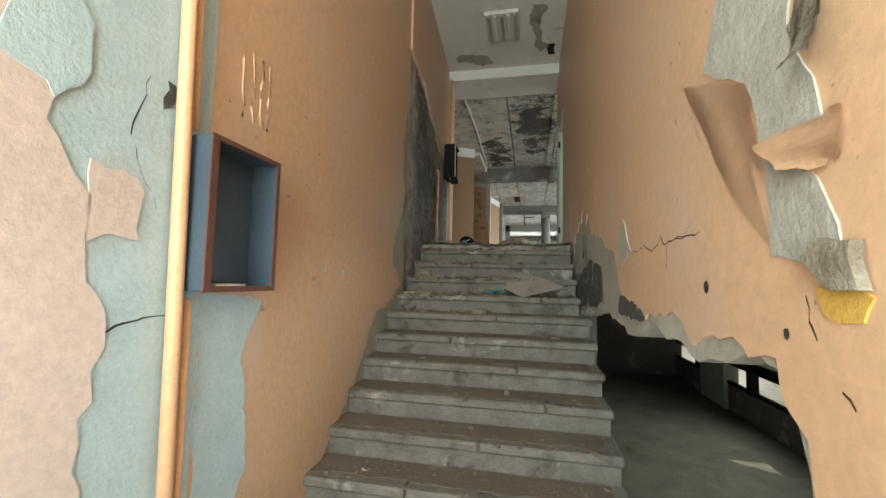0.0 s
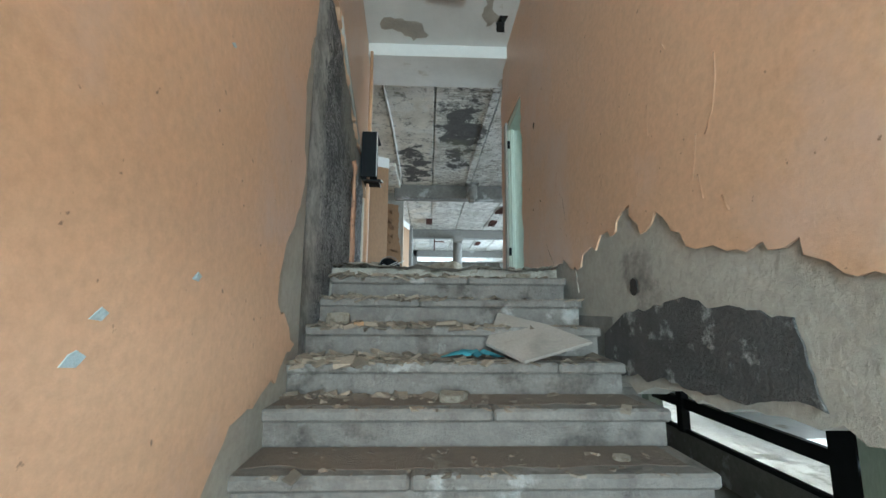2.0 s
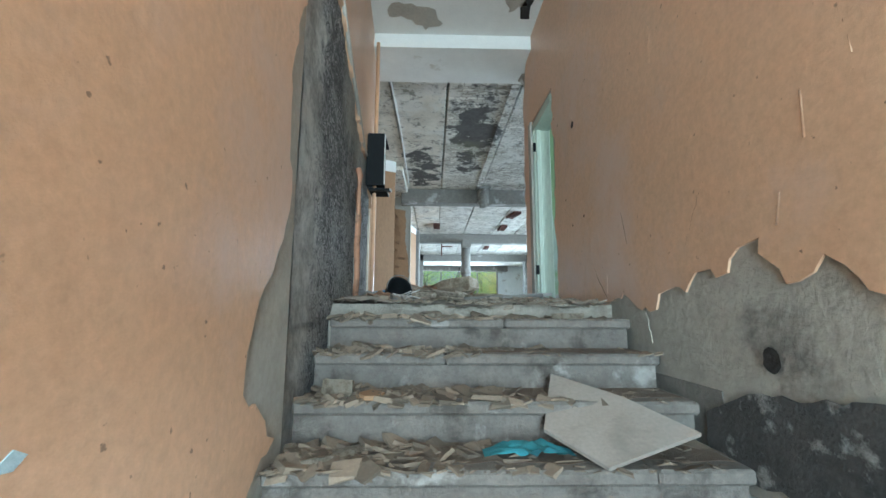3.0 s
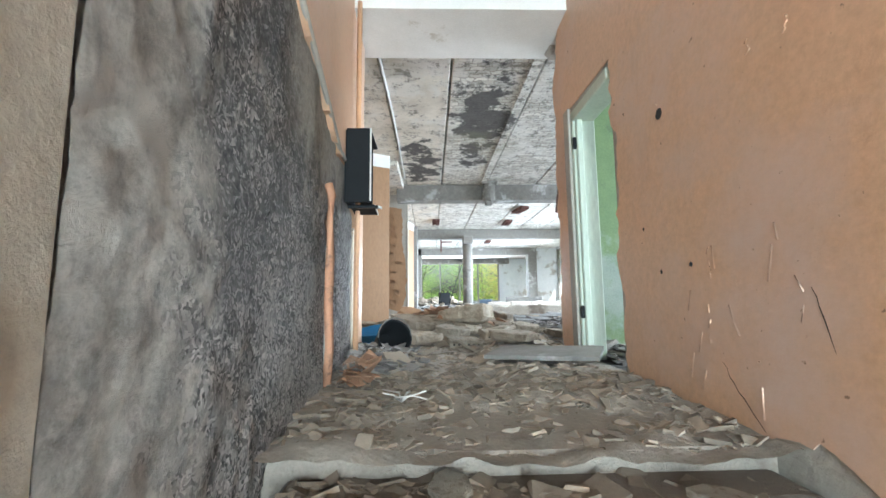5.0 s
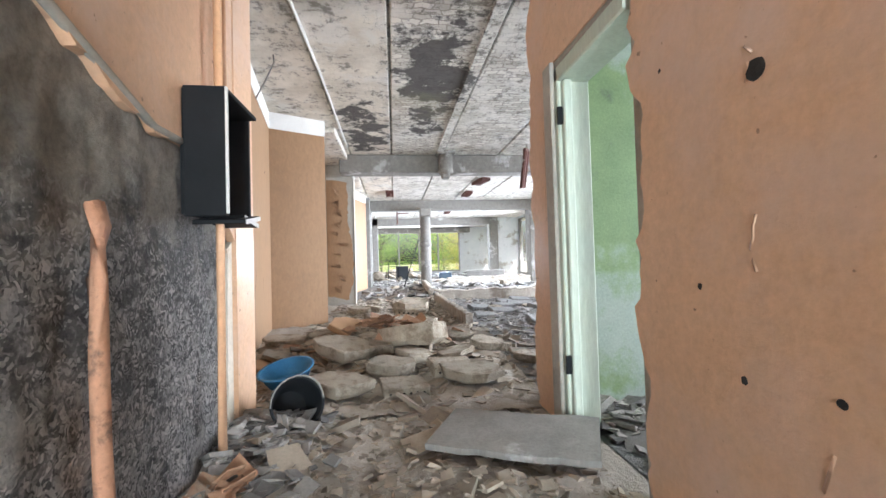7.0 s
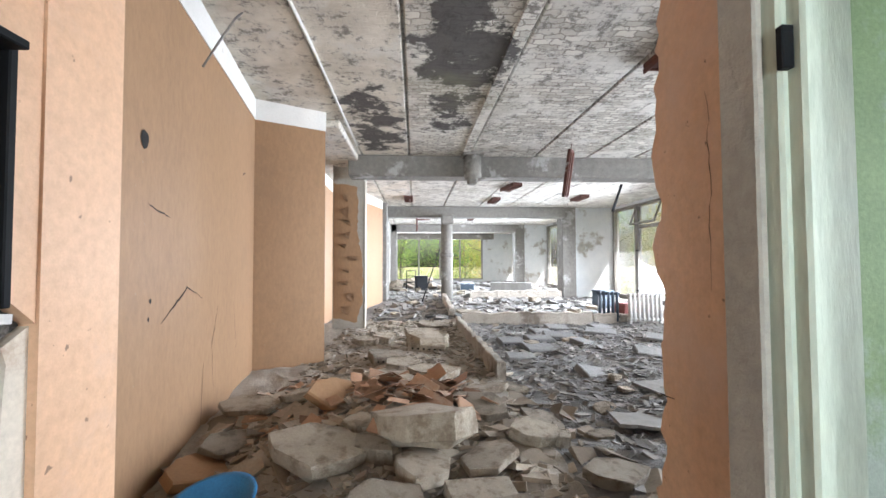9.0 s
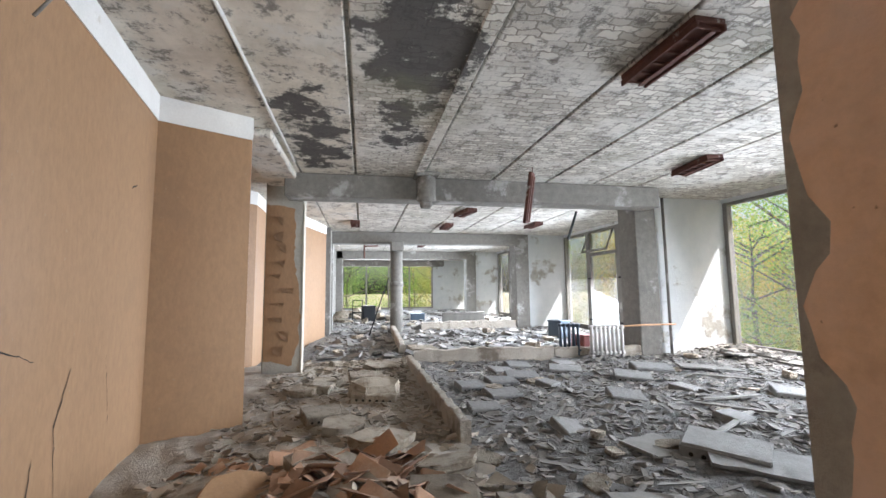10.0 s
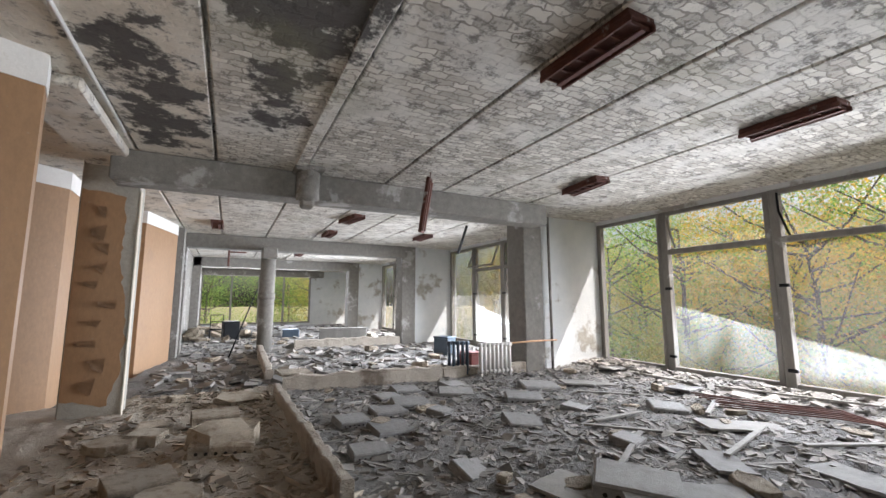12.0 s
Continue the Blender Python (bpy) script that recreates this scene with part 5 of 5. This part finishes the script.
def radiator(m, n, mat, label):
    t = thing("radiator", m, label, "radiator")
    for k in range(n):
        bm = tube([(k * 0.085, 0, 0.06), (k * 0.085, 0, 0.62)], 0.032, 8)
        bmesh.ops.scale(bm, vec=(1, 1.6, 1), verts=bm.verts[:])
        part("section", bm, mat, t)
    for z in (0.1, 0.58):
        part("header", tube([(-0.05, 0, z), (n * 0.085 - 0.035, 0, z)], 0.034, 8), mat, t)
    for k in (0, n - 1):
        part("foot", boxes((k * 0.085 - 0.02, k * 0.085 + 0.02, -0.05, 0.05, 0, 0.07), bevel=0.006), mat, t)
    return t


radiator(pose(3.98, 14.02, F + 0.03, 0, 0, -8), 8, RADIATOR, "old white cast-iron radiator standing loose on the rubble")
radiator(pose(3.55, 14.45, F + 0.05, 0, 0, -25), 5, DARKMETAL, "dark blue painted cast-iron radiator behind the white one")
rp = thing("radiator_pipe", pose(4.65, 13.98, F), "rusty heating pipe beside the radiator", "pipe")
part("pipe", tube([(0, 0, 0.62), (0.5, 0.05, 0.63), (1.25, 0.1, 0.62)], 0.018, 8), PIPE, rp)
part("pipe", tube([(1.2, 0.18, 0.0), (1.2, 0.2, 3.25)], 0.028, 10), CONCRETE, rp)
bucket = thing("bucket", pose(-1.12, 7.16, F + 0.13, 68, 0, 25), "black bucket lying on its side, full of rubble", "bucket")
bm = bmesh.new()
rings = []
for r_, z_ in ((0.11, 0.0), (0.145, 0.26), (0.155, 0.27), (0.15, 0.275), (0.135, 0.26), (0.10, 0.02)):
    rings.append([bm.verts.new((r_ * math.cos(2 * math.pi * k / 24), r_ * math.sin(2 * math.pi * k / 24), z_ - 0.14)) for k in range(24)])
for a, b in zip(rings, rings[1:]):
    for k in range(24):
        bm.faces.new((a[k], a[(k + 1) % 24], b[(k + 1) % 24], b[k])).smooth = True
bm.faces.new(rings[0][::-1])
bm.faces.new(rings[-1])
part("body", bm, BLACK, bucket)
part("wire_handle", tube([(0.15 * math.cos(a), 0.15 * math.sin(a), 0.13 + 0.05 * math.sin(a)) for a in [math.pi * k / 10 for k in range(11)]], 0.005, 6), WOOD, bucket)
TEAL = surface("teal_cloth", (0.06, 0.24, 0.28), (0.04, 0.17, 0.21), (0.2, 0.22, 0.2), 8, 90, 0.95)
BASIN = surface("blue_plastic", (0.03, 0.2, 0.42), (0.025, 0.15, 0.33), (0.3, 0.28, 0.25), 5, 60, 0.5)
basin = thing("basin", pose(-1.34, 7.95, F + 0.05, 8, -10, 20), "blue plastic basin half buried in rubble", "basin")
bm, rings = bmesh.new(), []
for r_, z_ in ((0.14, 0.0), (0.2, 0.12), (0.215, 0.12), (0.215, 0.128), (0.19, 0.125), (0.135, 0.012)):
    rings.append([bm.verts.new((r_ * math.cos(2 * math.pi * k / 24), r_ * math.sin(2 * math.pi * k / 24), z_)) for k in range(24)])
for a, b in zip(rings, rings[1:]):
    for k in range(24):
        bm.faces.new((a[k], a[(k + 1) % 24], b[(k + 1) % 24], b[k])).smooth = True
bm.faces.new(rings[0][::-1])
bm.faces.new(rings[-1])
part("bowl", bm, BASIN, basin)
board = thing("door_panel", pose(0.08, 6.65, F + 0.07, 3, -2, -24), "dusty grey wooden panel lying before the doorway", "wooden panel")
part("panel", sheet(ragged([(-0.4, -0.2, 1), (0.42, -0.24, 0), (0.44, 0.2, 1), (-0.36, 0.24, 0)], 0.012, 0.08, 71), lambda s, z, d: (s, z, d), 0, 0.03), WOOD, board)
slab = thing("stair_board", pose(0.08, 4.10, 1.515, 26, 4, -28), "thin grey fibreboard panel lying across the steps", "board")
part("panel", sheet([(-0.30, 0.15), (-0.25, -0.22), (0.0, -0.34), (0.29, -0.08), (0.02, 0.06)], lambda s, z, d: (s, z, d), 0.0, 0.016), surface("grey_fibreboard", (0.3, 0.26, 0.225), (0.24, 0.21, 0.18), (0.19, 0.165, 0.14), 4, 60, 0.9, 0.3, 0.004), slab)
rag = thing("rag", pose(-0.32, 3.97, 1.372), "crumpled teal rag on a step", "rag")
bm = bmesh.new()
g = [[bm.verts.new((-0.17 + 0.34 * i / 16, (-0.08 + 0.16 * j / 10) * (1 - 0.5 * abs(i / 8 - 1)), 0.012 + 0.035 * max(0, noise.noise((i * 0.4, j * 0.5, 2)) + 0.7) * (1 - abs(i / 8 - 1) ** 2))) for j in range(11)] for i in range(17)]
for i in range(16):
    for j in range(10):
        bm.faces.new((g[i][j], g[i + 1][j], g[i + 1][j + 1], g[i][j + 1])).smooth = True
part("cloth", bm, TEAL, rag)
SHARDSTAIR = islands(surface("stair_shards", (0.22, 0.172, 0.125), (0.15, 0.117, 0.085), (0.36, 0.31, 0.25), 5, 60, 0.95, 0.5, 0.008, 0.6, 0.68))
litter("stair_debris", 2600, lambda r: (r.uniform(-1.18, 0.42), 1.9 + 3.0 * r.rand()), (0.004, 0.022), SHARDSTAIR, "dust and plaster crumbs on the steps", stair_height, 11)
litter("stair_debris", 1500, lambda r: (min(0.4, -1.24 + abs(r.normal(0, 0.42))), 3.75 + 1.2 * r.rand()), (0.006, 0.055), SHARDSTAIR, "plaster shards heaped on the upper steps", stair_height, 12)
litter("stair_debris", 420, lambda r: (r.uniform(-1.2, 0.42), 3.75 + 1.2 * r.rand()), (0.008, 0.05), SHARDSTAIR, "flat shards across the upper steps", stair_height, 13, 0.15)
for i, (x, y, s) in enumerate(((-1.1, 3.92, 0.14), (-1.0, 4.0, 0.12), (-0.95, 4.2, 0.16), (-1.1, 4.25, 0.18), (-0.8, 4.5, 0.16), (-1.05, 4.6, 0.18), (-0.3, 4.6, 0.14), (0.1, 4.75, 0.18), (-0.45, 3.7, 0.15), (-0.15, 2.85, 0.06), (-0.35, 2.6, 0.05), (0.2, 3.4, 0.08), (-0.8, 3.1, 0.06), (-0.7, 4.85, 0.2))):
    piece("plaster_lump", PAINTED if i == 2 else KINDS[i % 6], x, y, s, i * 50, (i % 5 - 2) * 6, "lump of fallen plaster on the stairs", "plaster lumps", stair_height)
frag = thing("bent_wire", pose(-0.9, 5.5, F), "tangle of pale bent wire on the landing", "wire")
for k in range(6):
    part("strand", tube([(0, 0, 0.02), (0.04 * math.cos(k), 0.06 * math.sin(k), 0.05), (0.12 * math.cos(k * 1.3), 0.14 * math.sin(k * 1.1), 0.03 + 0.012 * k)], 0.004, 5), RADIATOR, frag)
tileboard = thing("corrugated_panel", pose(1.75, 8.45, ground(1.75, 8.45) + 0.02, 4, 3, -35), "broken corrugated sheet, yellow and white", "corrugated sheet")
for k in range(9):
    part("ridge", boxes((-0.28 + 0.06 * k, -0.235 + 0.06 * k, -0.28 + 0.03 * (k % 3), 0.3 - 0.04 * (k % 2), 0, 0.03), bevel=0.008), ORANGE_HALL if k > 4 else RADIATOR, tileboard)
PEEL = islands(surface("fallen_paint", (0.35, 0.2, 0.115), (0.26, 0.155, 0.095), (0.4, 0.33, 0.25), 5, 50, 0.8))
litter("fallen_paint_flakes", 210, lambda r: (r.normal(-0.45, 0.27), r.normal(9.45, 0.32)), (0.02, 0.14), PEEL, "crumpled orange paint flakes heaped on the slabs", lambda x, y: ground(x, y) + 0.09, 41, 0.06, 1.0, 38.0)
litter("fallen_paint_flakes", 160, lambda r: (r.uniform(-1.75, -0.9), r.uniform(8.6, 10.4)), (0.02, 0.09), PEEL, "orange paint flakes fallen along the wall", lambda x, y: ground(x, y) + 0.02, 42, 0.06, 1.0, 25.0)
litter("fallen_paint_flakes", 60, lambda r: (-1.3 + abs(r.normal(0, 0.08)), r.uniform(5.9, 6.5)), (0.02, 0.08), PEEL, "orange paint flakes at the foot of the sooty wall", lambda x, y: ground(x, y) + 0.02, 43, 0.08, 1.0, 50.0)


rods = thing("metal_rods", pose(6.2, 9.6, ground(6.2, 9.6) + 0.03, 0, 0, 20), "bundle of thin reddish metal rods below the window", "metal rods")
for k in range(9):
    part("rod", tube([(-0.3 - 0.05 * k, -1.3 + 0.1 * k, 0.01 * (k % 3)), (0.05 * k - 0.2, 0.1, 0.03 + 0.01 * (k % 4)), (0.07 * k - 0.3, 1.2 + 0.06 * k, 0.01 * (k % 3))], 0.009, 6), RUST, rods)
for i, (x, y, sx, sy, turn) in enumerate(((2.65, 9.3, 0.9, 0.42, -35), (2.1, 9.9, 0.5, 0.35, 20), (3.6, 9.6, 0.6, 0.3, 50), (4.9, 10.1, 0.9, 0.35, -30), (6.3, 11.6, 0.8, 0.4, 10), (5.2, 12.6, 0.9, 0.4, -25), (6.6, 13.2, 0.7, 0.3, 5), (1.4, 9.0, 0.5, 0.3, -10), (4.2, 8.9, 0.7, 0.3, 70))):
    bd = thing("board", pose(x, y, ground(x, y) + 0.025, 4 - i, 3, turn), "flat dusty board lying on the rubble", "board", "loose boards")
    part("panel", sheet(ragged([(-sx / 2, -sy / 2, 1), (sx / 2, -sy / 2, 0), (sx / 2, sy / 2, 1), (-sx / 2, sy / 2, 0)], 0.02, 0.07, 200 + i), lambda a, c, d: (a, c, d), 0, 0.025), WOOD if i % 2 else GREYCHUNK, bd)
for i, (x, y, ln, turn) in enumerate(((3.2, 10.2, 1.3, 30), (3.8, 10.6, 1.1, -40), (4.4, 9.8, 1.5, 15), (5.3, 9.2, 1.4, -20), (5.6, 10.8, 1.6, 25), (2.9, 8.9, 1.0, 60), (6.5, 12.4, 1.5, 80), (6.6, 10.4, 1.8, 95), (4.0, 11.0, 0.9, 5), (5.0, 11.9, 1.1, -35))):
    lt = thing("lath", pose(x, y, ground(x, y) + 0.04, 2, 2, turn), "grey weathered lath lying on the rubble", "lath", "loose laths")
    part("lath", boxes((-ln / 2, ln / 2, -0.025, 0.025, -0.01, 0.015), bevel=0.004), WOOD, lt)
plant = thing("dead_plant", pose(6.75, 8.9, ground(6.75, 8.9)), "dried brown weed growing through the rubble", "plant")
DRY = surface("dry_leaf", (0.32, 0.12, 0.06), (0.22, 0.09, 0.05), (0.35, 0.3, 0.08), 8, 50, 0.8)
pr = random.Random(8)
for k in range(9):
    a, hgt = pr.uniform(0, 6.3), pr.uniform(0.35, 0.95)
    tip = Vector((0.35 * math.cos(a), 0.55 * math.sin(a), hgt))
    part("stem", tube([(0, 0, 0), tuple(tip * 0.5 + Vector((0, 0, 0.08))), tuple(tip)], 0.006, 5), DRY, plant)
    bm = bmesh.new()
    for q in range(5):
        c0 = tip * (0.45 + 0.13 * q)
        d1 = Vector((pr.uniform(-1, 1), pr.uniform(-1, 1), pr.uniform(-0.6, 0.4))).normalized() * 0.05
        d2 = d1.cross(Vector((0.3, 0.5, 0.8))).normalized() * 0.02
        bm.faces.new([bm.verts.new(c0 + p) for p in (Vector(), d1 * 0.5 + d2, d1, d1 * 0.5 - d2)])
    part("leaf", bm, DRY, plant)


# far clutter
def stool(m, label):
    t = thing("metal_chair", m, label, "chair")
    for x in (-0.2, 0.2):
        for y in (-0.2, 0.2):
            part("leg", tube([(x, y, 0), (x, y, 0.45 if y < 0 else 0.95)], 0.015, 6), BLACK, t)
        part("side_rail", tube([(x, -0.2, 0.44), (x, 0.2, 0.44)], 0.015, 6), BLACK, t)
    for y, z in ((-0.2, 0.44), (0.2, 0.44), (0.2, 0.7), (0.2, 0.94)):
        part("cross_rail", tube([(-0.2, y, z), (0.2, y, z)], 0.015, 6), BLACK, t)
    return t


def crate(m, size, mat, label):
    t = thing("box", m, label, "box")
    x, y, z = size
    part("body", boxes((-x / 2, x / 2, -y / 2, y / 2, 0, z * 0.9), bevel=0.015), mat, t)
    part("rim", boxes((-x / 2 - 0.01, x / 2 + 0.01, -y / 2 - 0.01, y / 2 + 0.01, z * 0.9, z), bevel=0.01), mat, t)
    return t


stool(pose(-0.55, 24.2, ground(-0.55, 24.2)), "black metal chair frame without its seat")
crate(pose(-0.1, 24.4, ground(-0.1, 24.4), 0, 0, 10), (0.5, 0.5, 0.7), BLACK, "dark cabinet standing in the far rubble")
crate(pose(2.0, 24.6, ground(2, 24.6), 0, 0, -5), (0.6, 0.4, 0.35), DARKMETAL, "dark chest on the far floor")
crate(pose(3.6, 22.8, ground(3.6, 22.8), 0, 0, -5), (1.7, 0.2, 0.45), WOOD, "low wooden counter remnant on the far floor")
crate(pose(5.0, 17.4, ground(5, 17.4), 0, 0, 20), (0.35, 0.5, 0.5), DARKMETAL, "grey metal casing on the far floor")
tub = crate(pose(4.8, 15.4, ground(4.8, 15.4), 0, 4, 15), (0.9, 0.4, 0.3), surface("dull_red_paint", (0.2, 0.06, 0.05), (0.14, 0.05, 0.045), (0.3, 0.28, 0.26)), "dull red trough beyond the radiators")
pole = thing("leaning_pole", pose(0.35, 19.4, ground(0.35, 19.4)), "thin black pole leaning on the column", "pole")
part("pole", tube([(-0.5, -0.3, 0), (0.1, 0.3, 1.7)], 0.018, 6), BLACK, pole)
arm = thing("ceiling_bracket", pose(-0.3, 22.0, 5.25), "rusty bracket hanging from the far ceiling", "bracket")
part("post", tube([(0, 0, 0), (0, 0, -0.75)], 0.03, 6), RUST, arm)
part("arm", tube([(0, 0, -0.3), (0.5, 0.1, -0.28)], 0.03, 6), RUST, arm)
for i in range(36):
    r = random.Random(i)
    x, y = r.gauss(-0.6, 0.7), r.gauss(26.5, 1.4)
    piece("concrete_chunk", KINDS[i % 6], max(-1.3, x), y, r.uniform(0.35, 0.8), r.uniform(0, 360), r.uniform(-30, 30), "large lump in the far rubble heap", "rubble lumps", sink=-0.6)


# ---------- trees outside ----------
def leaf_material(name, a, b, c):
    m, n, l, s = material(name)
    geo = n.new("ShaderNodeNewGeometry")
    ramp = n.new("ShaderNodeValToRGB")
    ramp.color_ramp.elements[0].color, ramp.color_ramp.elements[1].color = (*a, 1), (*c, 1)
    mid = ramp.color_ramp.elements.new(0.5)
    mid.color = (*b, 1)
    l.new(geo.outputs["Random Per Island"], ramp.inputs[0])
    l.new(ramp.outputs[0], s.inputs["Base Color"])
    s.inputs["Roughness"].default_value = 0.6
    tr, mx = n.new("ShaderNodeBsdfTranslucent"), n.new("ShaderNodeMixShader")
    l.new(ramp.outputs[0], tr.inputs[0])
    mx.inputs[0].default_value = 0.6
    l.new(s.outputs[0], mx.inputs[1])
    l.new(tr.outputs[0], mx.inputs[2])
    l.new(mx.outputs[0], n["Material Output"].inputs[0])
    return m


BARK = surface("bark", (0.10, 0.085, 0.07), (0.06, 0.05, 0.042), None, 6, 40, 0.95, 0.8, 0.02)
LEAVES = [leaf_material("green_leaves", (0.10, 0.22, 0.04), (0.18, 0.32, 0.06), (0.36, 0.42, 0.08)), leaf_material("yellow_leaves", (0.30, 0.30, 0.06), (0.55, 0.40, 0.07), (0.55, 0.28, 0.05)), leaf_material("mixed_leaves", (0.14, 0.24, 0.05), (0.36, 0.36, 0.07), (0.48, 0.32, 0.07))]


def tree(seed, height, mat, label):
    r = random.Random(seed)
    t = thing("tree", pose(0, 0, 0), label, "tree", "trees outside the windows")
    bm, tips = bmesh.new(), []
    trunk = [(0.1 * math.sin(k + seed), 0.1 * math.cos(2 * k + seed), height * 0.75 * k / 5) for k in range(6)]

    def limb(points, r0, r1):
        rings = []
        for i, p in enumerate(points):
            d = (Vector(points[min(i + 1, len(points) - 1)]) - Vector(points[max(i - 1, 0)])).normalized()
            q, rad = d.to_track_quat("Z", "Y"), r0 + (r1 - r0) * i / (len(points) - 1)
            rings.append([bm.verts.new(Vector(p) + q @ Vector((rad * math.cos(a), rad * math.sin(a), 0))) for a in (2 * math.pi * k / 6 for k in range(6))])
        for a, b in zip(rings, rings[1:]):
            for k in range(6):
                bm.faces.new((a[k], a[(k + 1) % 6], b[(k + 1) % 6], b[k]))

    limb(trunk, 0.13, 0.03)
    for k in range(26):
        z = height * r.uniform(0.18, 0.75)
        a, ln = r.uniform(0, 6.28), height * r.uniform(0.16, 0.3)
        p0 = Vector((0, 0, z))
        p2 = p0 + Vector((math.cos(a) * ln, math.sin(a) * ln, ln * r.uniform(0.3, 0.9)))
        p1 = p0.lerp(p2, 0.5) + Vector((0, 0, -0.1 * ln))
        limb([p0, p1, p2], 0.045, 0.01)
        tips += [p1, p2, p2, p0.lerp(p2, 0.8)]
    part("trunk", bm, BARK, t)
    rr = np.random.RandomState(seed)
    n = 16000
    base = np.array([tuple(p) for p in tips])
    ctr = base[rr.randint(0, len(base), n)] + rr.normal(0, height * 0.055, (n, 3))
    e1, e2 = rr.normal(0, 1, (n, 3)), rr.normal(0, 1, (n, 3))
    e1 /= np.linalg.norm(e1, axis=1)[:, None]
    e2 -= e1 * (e1 * e2).sum(1)[:, None]
    e2 /= np.linalg.norm(e2, axis=1)[:, None]
    s = (0.014 + 0.022 * rr.rand(n))[:, None]
    v = np.stack([ctr - e1 * s * 1.5, ctr + e2 * s * 0.8, ctr + e1 * s * 1.5, ctr - e2 * s * 0.8], 1).reshape(-1, 3)
    me = bpy.data.meshes.new("crown")
    me.from_pydata(v.tolist(), [], np.arange(4 * n).reshape(-1, 4).tolist())
    me.materials.append(mat)
    crown = new("crown", me)
    crown.parent = t
    return t


TREES = [tree(1, 10.5, LEAVES[0], "green leafy tree outside the windows"), tree(2, 9.6, LEAVES[1], "yellow autumn tree outside the windows"), tree(3, 10.2, LEAVES[2], "tree with leaves turning yellow outside")]
spots = [(14.5, 20.0), (13, 12.4), (12.6, 15.6), (12.4, 9.6), (16, 14), (16.5, 10.5), (15.5, 17.5), (13.5, 24), (14, 28), (19, 12), (18.5, 16.5), (18, 21), (17, 26), (13, 6.5), (17, 7.5), (20, 8.5), (22, 14), (22, 19), (12.5, 32), (-1.5, 41), (6, 40), (-4, 42), (4.5, 46), (-2.5, 47), (8.5, 43), (7, 47), (2.2, 48), (24, 11), (21, 24)] + [(25 + 2.5 * (k % 2), 3 + 2.4 * k) for k in range(16)] + [(31, 6 + 5 * k) for k in range(6)]
for i, (x, y) in enumerate(spots):
    k = i % 3 if y < 30 else (0 if i % 4 else 2)
    k = 0 if (x, y) in ((14.5, 20.0), (12.6, 15.6)) else k
    m = pose(x, y, -2.15, 0, 0, 77 * i)
    copy_thing(TREES[k], m)
for i in range(16):
    bush = copy_thing(TREES[(0, 2, 1, 2)[i % 4]], pose(11.6 + 1.1 * (i % 3), 4.5 + 1.05 * i + (6 if i > 11 else 0), -2.15, 0, 0, 53 * i))
    bush.scale = (0.62, 0.62, 0.5)
    bush["label"] = "low bush with turning leaves outside the windows"
    bush["category"] = "bush"
for i in range(22):
    bush = copy_thing(TREES[(0, 2, 0, 1)[i % 4]], pose(21.5 + 1.6 * (i % 3), 4 + 1.3 * i, -2.15, 0, 0, 41 * i))
    bush.scale = (0.8, 0.8, 0.5)
    bush["label"] = "low bush with turning leaves outside the windows"
    bush["category"] = "bush"
for i, t in enumerate(TREES):
    t.matrix_basis = pose(26, 10 + 6 * i, -2.15)
